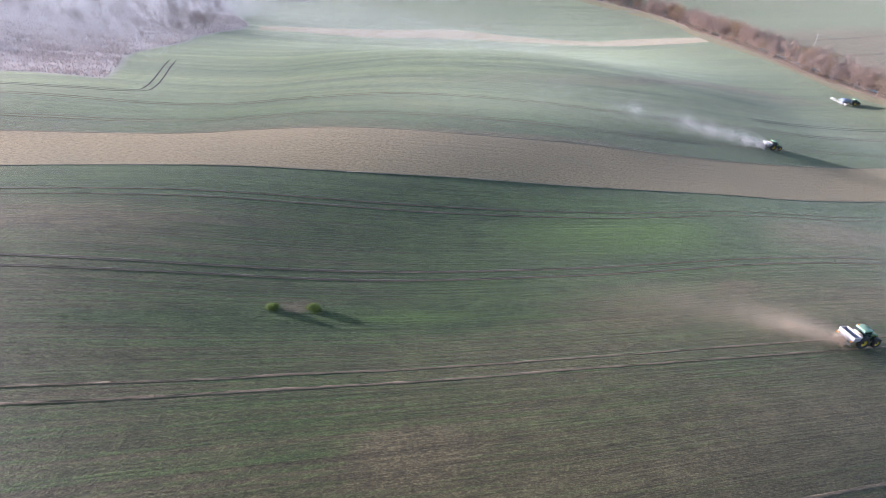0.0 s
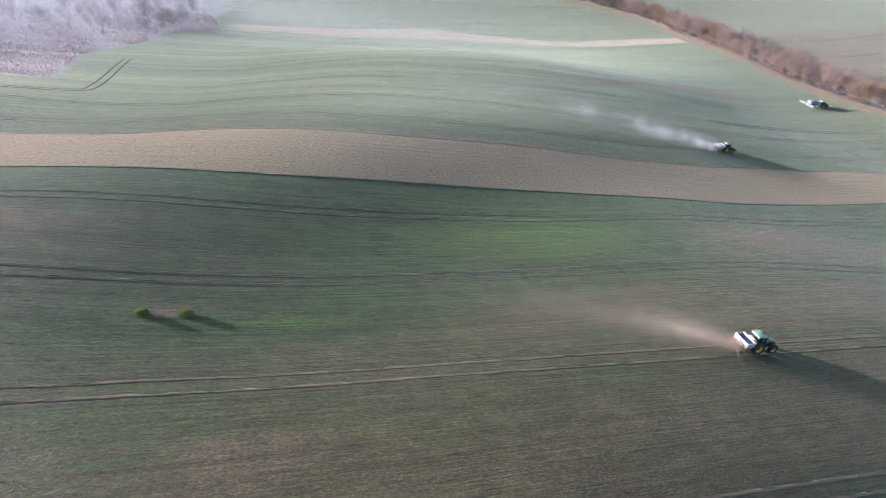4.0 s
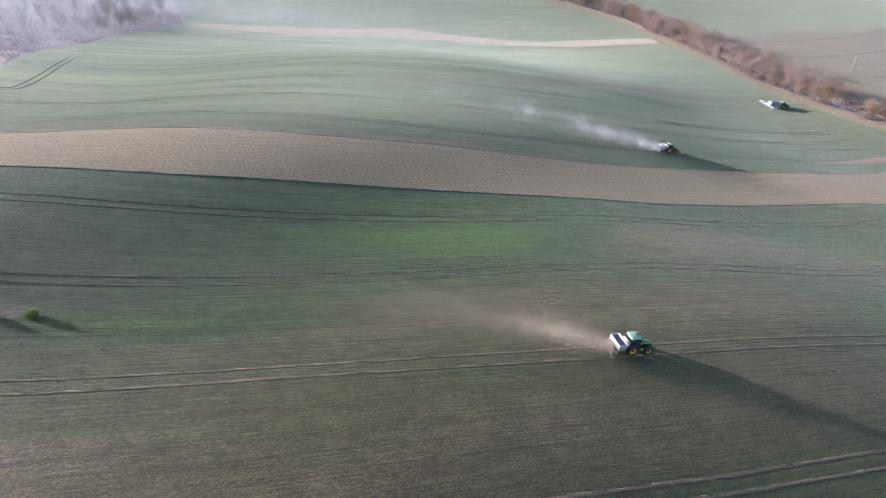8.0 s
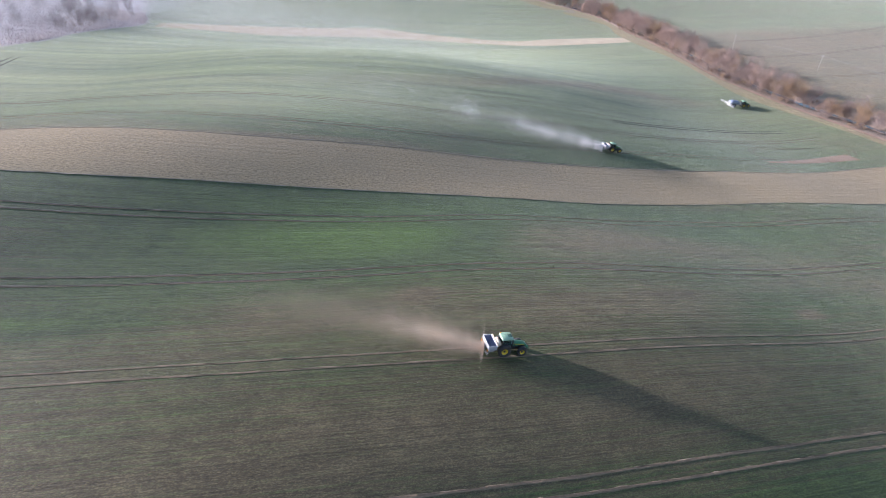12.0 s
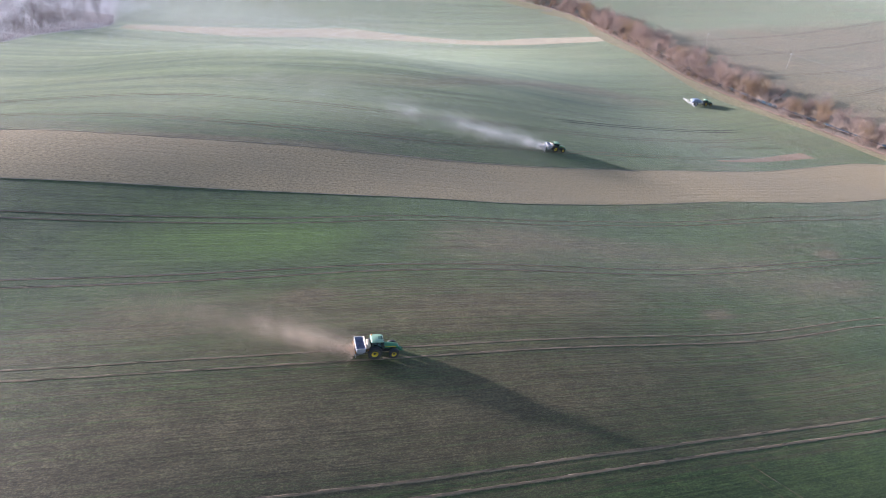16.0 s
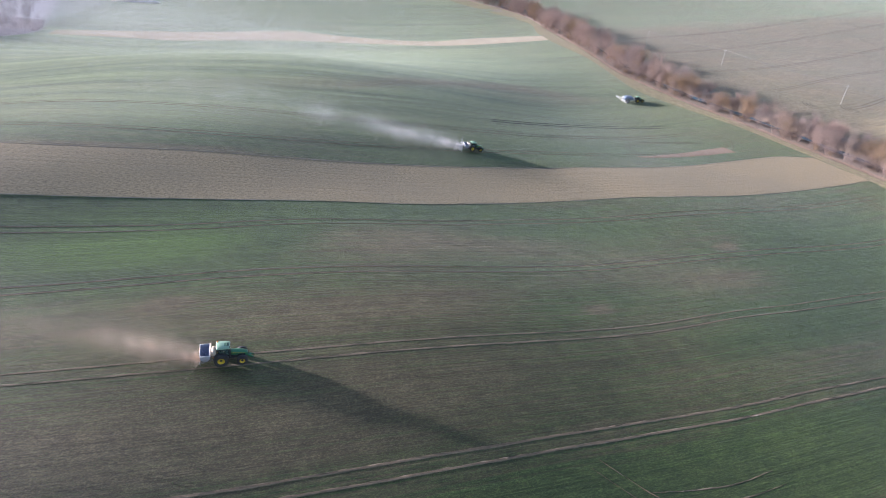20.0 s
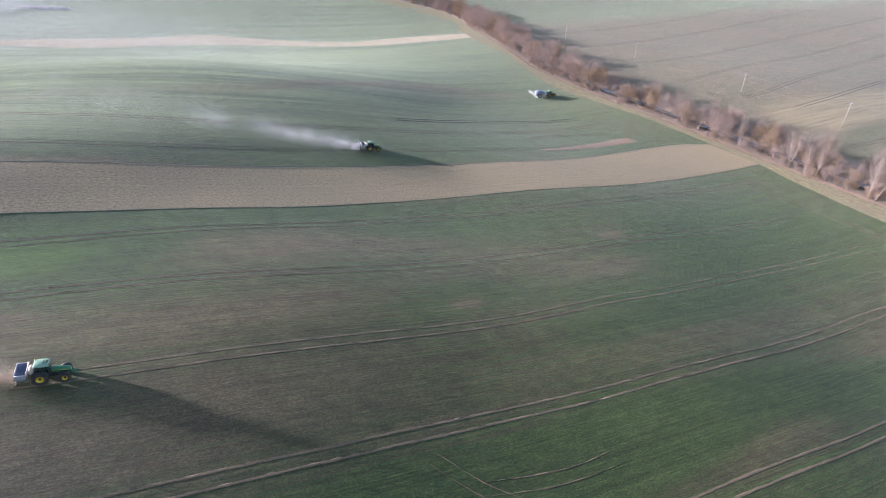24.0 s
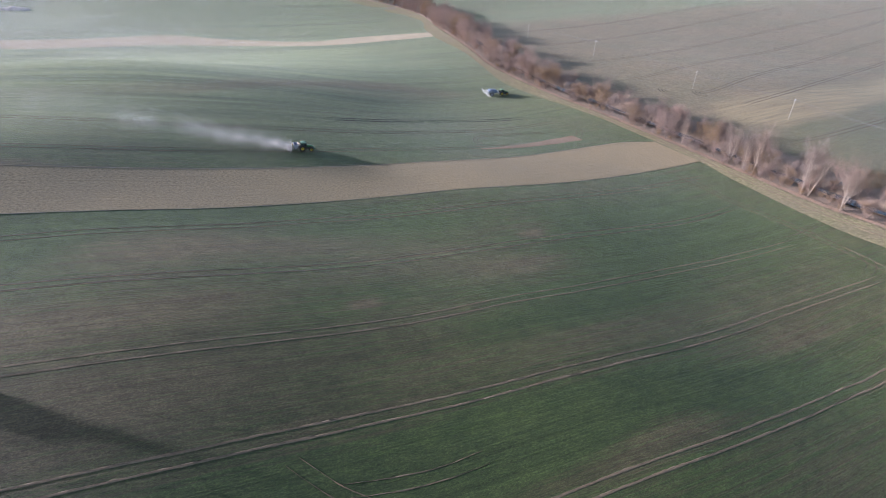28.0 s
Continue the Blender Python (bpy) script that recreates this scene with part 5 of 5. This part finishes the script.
def tufts(name, pts, tall, wide, blades, mat, label, category, seed, lean=0.5):
    """Small tufts of blades at the points pts (n x 2), joined into one mesh."""
    r = np.random.RandomState(seed)
    n = len(pts)
    z = height(pts[:, 0], pts[:, 1])
    vs = []
    size = r.uniform(0.6, 1.35, n)
    tall, wide = np.broadcast_to(tall, n), np.broadcast_to(wide, n)
    for b in range(blades):
        a = r.uniform(0, 2 * np.pi, n)
        t = lean * r.uniform(0.1, 1.0, n)
        o = r.normal(0, 0.35, (n, 2)) * wide[:, None]
        hgt = tall * size * r.uniform(0.7, 1.2, n)
        w = wide * size * 0.5
        base = np.c_[pts + o, z + 0.02]
        side = np.c_[np.cos(a) * w, np.sin(a) * w, 0 * a]
        out = np.c_[-np.sin(a) * t * hgt, np.cos(a) * t * hgt, hgt]
        vs.append(np.stack((base - side, base + side, base + out + side * 0.35, base + out - side * 0.35), 1))
    v = np.stack(vs, 1).reshape(-1, 3)
    f = np.arange(len(v)).reshape(-1, 4)
    return tagged(new(name, mesh_from(name, v, f, [mat], smooth=False)), label, category, kind="stuff")


def value_noise(v, scale, seed):
    """Smooth one-dimensional noise between 0 and 1."""
    r = np.random.RandomState(seed).rand(4096)
    s = v * scale + 1000
    i = np.floor(s).astype(int)
    f = s - i
    f = f * f * (3 - 2 * f)
    return r[i % 4096] * (1 - f) + r[(i + 1) % 4096] * f


def in_strip(x, y):
    a, b = curve(STRIP_NEAR), curve(STRIP_FAR)
    return (y > np.interp(x, a[:, 0], a[:, 1])) & (y < np.interp(x, b[:, 0], b[:, 1]))


def left_of_verge(x, y, gap=0.5):
    e = curve(VERGE_LEFT)[::-1]
    return x < np.interp(y, e[:, 1], e[:, 0]) - gap


RUT_LINES = [curve(k, 2.0) for k in (TRAM_A, TRAM_B, TRAM_1, TRAM_2, TRAM_3, TRAM_5)]


def off_ruts(x, y, w=0.2):
    ok = np.ones(len(x), bool)
    for l in RUT_LINES:
        d = (y - np.interp(x, l[:, 0], l[:, 1])) * 0.955
        inside = (x > l[0, 0]) & (x < l[-1, 0])
        ok &= ~(inside & (np.abs(np.abs(d) - 0.98) < w))
    return ok


def crop_points(n, seed):
    """Places of wheat tufts, thinner with distance across the fields."""
    r = np.random.RandomState(seed)
    y = 8 + 120 * r.rand(n) ** 1.5
    x = r.uniform(-75 - 0.35 * y, 245, n)
    u, v = row_map(x, y)
    streak = 0.5 * value_noise(v + 0.03 * u, 1.1, 3) + 0.5 * value_noise(v, 0.35, 4)
    keep = 0.22 + 0.9 * (vigour(x, y) + 0.25) * (0.4 + streak) + 0.25 * (streak - 0.5)
    fade = ramp(x, -85 - 0.35 * y, -60 - 0.35 * y) * (1 - ramp(y - 0.25 * x, 40, 92))
    ok = (r.rand(n) < keep * fade) & left_of_verge(x, y) & ~in_strip(x, y) & off_ruts(x, y) & (marsh(x, y) < 0.3)
    return np.c_[x, y][ok]


near = crop_points(300000, 21)
tufts("wheat_seedlings", near, 0.035 + 0.0001 * near[:, 1], 0.065 + 0.0003 * near[:, 1], 2, WHEAT_LEAF, "young green wheat tufts in drilled rows", "crop", 22, 1.3)
r = np.random.RandomState(31)
sx, sy = r.uniform(-95, 222, 150000), r.uniform(60, 195, 150000)
u, v = row_map(sx, sy)
ok = in_strip(sx, sy + 0.3) & in_strip(sx, sy - 0.3) & (r.rand(len(sx)) < 0.12 + 0.36 * value_noise(v + 0.1 * value_noise(u, 0.2, 5), 0.9, 6))
tufts("stubble_stalks", np.c_[sx, sy][ok], 0.03, 0.10, 2, STRAW, "broken dry stubble stalks in low clumps", "stubble", 32, 2.2)
y = r.uniform(60, 420, 36000)
e, g = curve(VERGE_LEFT)[::-1], curve(VERGE_RIGHT)[::-1]
a, b = np.interp(y, e[:, 1], e[:, 0]), np.interp(y, g[:, 1], g[:, 0])
t = r.rand(len(y))
side = np.where(r.rand(len(y)) < 0.7, 0.86 + 0.4 * t, t)
tufts("verge_grass", np.c_[a + (b - a) * side, y], 0.13, 0.14, 2, DRY_GRASS, "dry tan grass tufts along the verge", "grass", 34, 0.8)
mx, my = r.uniform(-230, -80, 110000), r.uniform(146, 330, 110000)
ok = marsh(mx, my) > 0.6
patch = value_noise(mx * 0.7 + 0.5 * my, 0.12, 8) * value_noise(my, 0.2, 9)
ok &= r.rand(len(mx)) < 0.15 + 1.4 * patch
tufts("reed_bed", np.c_[mx, my][ok], 0.45, 0.22, 2, REED_STALK, "pale dead reeds in a marshy hollow", "reeds", 36, 0.5)
rng = random.Random(9)
places = []
for i in range(90):
    y = rng.uniform(152, 330)
    x = rng.uniform(-230, float(np.interp(y, MARSH_EDGE[:, 1], MARSH_EDGE[:, 0])) - 4)
    places.append((SHRUB[rng.choice((0, 2, 2))], x, y, rng.uniform(0.5, 1.0)))
thicket("marsh_thicket", "leafless twiggy shrubs scattered in the pale reed bed", "thicket", places)
places = []
for i in range(230):
    y = rng.uniform(232, 440)
    x = float(np.interp(y, (235, 262, 298, 343, 440), (-106, -103, -98, -121, -164))) - 85 * rng.random() ** 1.4
    places.append((MID[1], x, y, rng.uniform(0.5, 1.0)))
thicket("misty_wood", "grey leafless wood behind the marsh", "wood", places, 0.35)


# ---- two grassy tussocks in the crop ----
BUSH_LEAF = leaf_material("yellow_green_leaves", ((0.10, 0.155, 0.035), (0.19, 0.25, 0.065), (0.13, 0.19, 0.045)), 0.6, 0.4)


def build_tussock(x, y, tall, wide, seed, label):
    r = np.random.RandomState(seed)
    m = Matrix.Translation((x, y, ground_z(x, y)))
    t = thing("tussock", label, "grass tussock", "tussocks in the crop", m)
    wv, wf = [], []
    tips = []
    for i in range(15):
        a = r.uniform(0, 6.28)
        k0 = wide * 0.30 * math.sqrt(r.rand())
        p = np.array((k0 * math.cos(a), k0 * math.sin(a), -0.05))
        d = np.array((math.cos(a) * 0.38, math.sin(a) * 0.38, 1.0))
        for k in range(4):
            q = p + d * tall * 0.22 + r.normal(0, 0.03, 3)
            tube(p, q, 0.016 - 0.003 * k, 0.013 - 0.003 * k, 4, wv, wf)
            tips.append(q)
            p = q
            d = d + r.normal(0, 0.16, 3)
    stems = new("stems", mesh_from("stems", np.array(wv), np.array(wf), [BARK_BROWN], smooth=False))
    stems.parent = t
    n = 4200
    base = np.array(tips)[r.randint(len(tips), size=n)]
    c = base + r.normal(0, 1, (n, 3)) * np.array((wide * 0.15, wide * 0.15, tall * 0.10))
    c[:, 2] = np.clip(c[:, 2], 0.05, tall)
    shrink = 1.0 - 0.45 * (c[:, 2] / tall) ** 1.5
    c[:, 0] *= shrink
    c[:, 1] *= shrink
    d1 = r.normal(0, 1, (n, 3))
    d1 /= np.linalg.norm(d1, axis=1)[:, None]
    d2 = np.cross(d1, r.normal(0, 1, (n, 3)))
    d2 /= np.linalg.norm(d2, axis=1)[:, None]
    s = r.uniform(0.018, 0.045, n)[:, None]
    v = np.stack((c - d1 * s, c + d2 * s * 0.6, c + d1 * s, c - d2 * s * 0.6), 1).reshape(-1, 3)
    leaves = new("foliage", mesh_from("foliage", v, np.arange(4 * n).reshape(-1, 4), [BUSH_LEAF], smooth=False))
    leaves.parent = t
    return t


for x, y, tall, wide, seed, label in (
    (-12.7, 49.9, 0.42, 1.9, 71, "broad low tussock of bright yellow-green grass in the crop"),
    (-16.7, 48.8, 0.44, 1.6, 72, "low tussock of yellow-green grass beside a browner spot"),
):
    build_tussock(x, y, tall, wide, seed, label)

# ---- the pale heap far out in the field ----
HEAP = soil_material("pale_straw_heap", (0.42, 0.36, 0.31), (0.72, 0.65, 0.58))


def build_heap(x, y, long, wide, tall):
    """A long low heap with a lumpy, uneven crest."""
    r = np.random.RandomState(17)
    nu, nv = 46, 15
    vs = []
    lump = np.convolve(r.normal(0, 1, nu + 8), np.ones(5) / 5, "same")[4:-4]
    for i in range(nu):
        u = -1 + 2 * i / (nu - 1)
        end = math.sqrt(max(0.0, 1 - abs(u) ** 3))
        crest = tall * end * (0.85 + 0.35 * lump[i]) * (0.6 if 0.05 < u < 0.2 else 1.0)
        for j in range(nv):
            v = -1 + 2 * j / (nv - 1)
            px, py = x + u * long / 2, y + v * wide / 2 * (0.4 + 0.6 * end)
            up = crest * max(0.0, 1 - v * v) ** 0.8 + r.normal(0, 0.07) * end
            vs.append((px, py, ground_z(px, py) - 0.05 + max(0.0, up)))
    me = mesh_from("straw_heap", np.array(vs), grid_faces(nu, nv), [HEAP])
    tagged(new("straw_heap", me), "long pale straw heap lying in the far green field", "straw heap")


build_heap(-105, 438, 32, 7, 2.3)


# ---- dust behind the spreaders ----
DUST = leaf_material("fertiliser_dust", ((0.80, 0.78, 0.76), (0.93, 0.91, 0.89), (0.88, 0.86, 0.84)), 0.9, 0.5)
EARTH_DUST = leaf_material("tan_earth_dust", ((0.66, 0.53, 0.41), (0.84, 0.70, 0.56), (0.75, 0.61, 0.48)), 0.9, 0.5)


def build_dust(m, drift, length, wide, tall, n, grain, seed, label, mat, thin_out):
    """A plume of fine specks behind a spreader: a jet at the discs that breaks up into drifting puffs and wisps."""
    r = np.random.RandomState(seed)
    start = np.array(m @ Vector((-2.7, 0, 0)))[:2]
    d = np.array(drift) / np.hypot(*drift)
    side = np.array((-d[1], d[0]))
    puffs = 46
    s = ((np.arange(puffs) + r.rand(puffs)) / puffs) ** 1.6
    weight = np.exp(-thin_out * s) * r.uniform(0.12, 1.0, puffs) ** 2.0
    weight[:6] *= 1.2
    spread = 0.55 + wide * s ** 0.6 * r.uniform(0.6, 1.5, puffs)
    off = r.normal(0, 0.32, puffs) * wide * s
    rise = 0.7 + tall * s ** 0.7 * r.uniform(0.5, 1.2, puffs)
    i = r.choice(puffs, n, p=weight / weight.sum())
    lump = r.normal(0, 1, (n, 3)) * np.abs(r.normal(0.75, 0.3, (n, 1)))
    curl = np.sin(3.1 * lump[:, 0] + 1.7 * i) * 0.35
    along = s[i] * length + lump[:, 0] * spread[i] * 1.25
    along = np.maximum(along, 0.15 * np.abs(lump[:, 1]))
    p = start + d * along[:, None] + side * (off[i] + (lump[:, 1] * 0.75 + curl) * spread[i])[:, None]
    up = np.maximum(0.12, rise[i] + (lump[:, 2] * 0.75 + 0.4 * curl) * np.minimum(spread[i], 1.1 * rise[i]))
    c = np.c_[p, height(p[:, 0], p[:, 1]) + up]
    g = (grain * r.uniform(0.5, 1.3, n))[:, None]
    a = r.uniform(0, 6.28, n)
    tilt = r.normal(0, 0.45, (n, 3))
    corners = []
    for j in range(3):
        w = a + 2.094 * j
        corners.append(c + g * np.c_[np.cos(w), np.sin(w), tilt[:, j]])
    v = np.stack(corners, 1).reshape(-1, 3)
    return tagged(new("dust_plume", mesh_from("dust_plume", v, np.arange(3 * n).reshape(-1, 3), [mat], smooth=False)), label, "dust", "dust plumes", "stuff")


build_dust(NEAR_POSE, (-1.0, 0.12), 42.0, 4.8, 3.4, 320000, 0.012, 91, "tan dust drifting behind the spreader", EARTH_DUST, 1.7)
build_dust(FAR_POSE, (-1.0, 0.02), 95.0, 6.5, 7.5, 340000, 0.0235, 92, "pale dust plume trailing behind the far spreader", DUST, 1.4)


# ---- mist over the marsh, haze specks over the far field ----
MIST = leaf_material("white_mist", ((0.86, 0.88, 0.92), (0.93, 0.94, 0.96), (0.90, 0.91, 0.94)), 0.95, 0.5)


def build_mist(n, seed):
    """Morning mist: fine specks in the air, thickest over the marshy hollow; those thinning out across the far field
    are added in place of haze.
    """
    r = np.random.RandomState(seed)
    y = (165.0 ** -2 - r.rand(n) * (165.0 ** -2 - 620.0 ** -2)) ** -0.5
    x = r.uniform(-360, 130, n)
    hollow = (1 - ramp(x + 0.12 * y, -115, -45)) * ramp(y, 165, 215)
    # specks over the open field are added to whiten it like bright haze
    open_field = (1 - ramp(x, -70, 100)) * ramp(y + 0.35 * x, 175, 300)
    banks = 0.45 + 1.1 * value_noise(x * 0.6 + y * 0.8, 0.018, seed) * value_noise(y - 0.3 * x, 0.022, seed + 1)
    ok = r.rand(n) < np.maximum(hollow, 0.75 * open_field) * banks
    x, y = x[ok], y[ok]
    k = len(x)
    up = -6.0 * np.log(1 - 0.95 * r.rand(k))
    c = np.c_[x, y, height(x, y) + 0.4 + up]
    size = (np.where(x + 0.12 * y < -60, 0.00028, 0.00016) * y * r.uniform(0.6, 1.3, k))[:, None]
    d1 = r.normal(0, 1, (k, 3))
    d1 /= np.linalg.norm(d1, axis=1)[:, None]
    d2 = np.cross(d1, r.normal(0, 1, (k, 3)))
    d2 /= np.linalg.norm(d2, axis=1)[:, None]
    v = np.stack((c + d1 * size, c + (-0.5 * d1 + 0.866 * d2) * size, c + (-0.5 * d1 - 0.866 * d2) * size), 1).reshape(-1, 3)
    return tagged(new("mist", mesh_from("mist", v, np.arange(3 * k).reshape(-1, 3), [MIST], smooth=False)), "white morning mist over the marsh, with haze specks added over the far field", "mist", kind="stuff")


build_mist(5200000, 95)
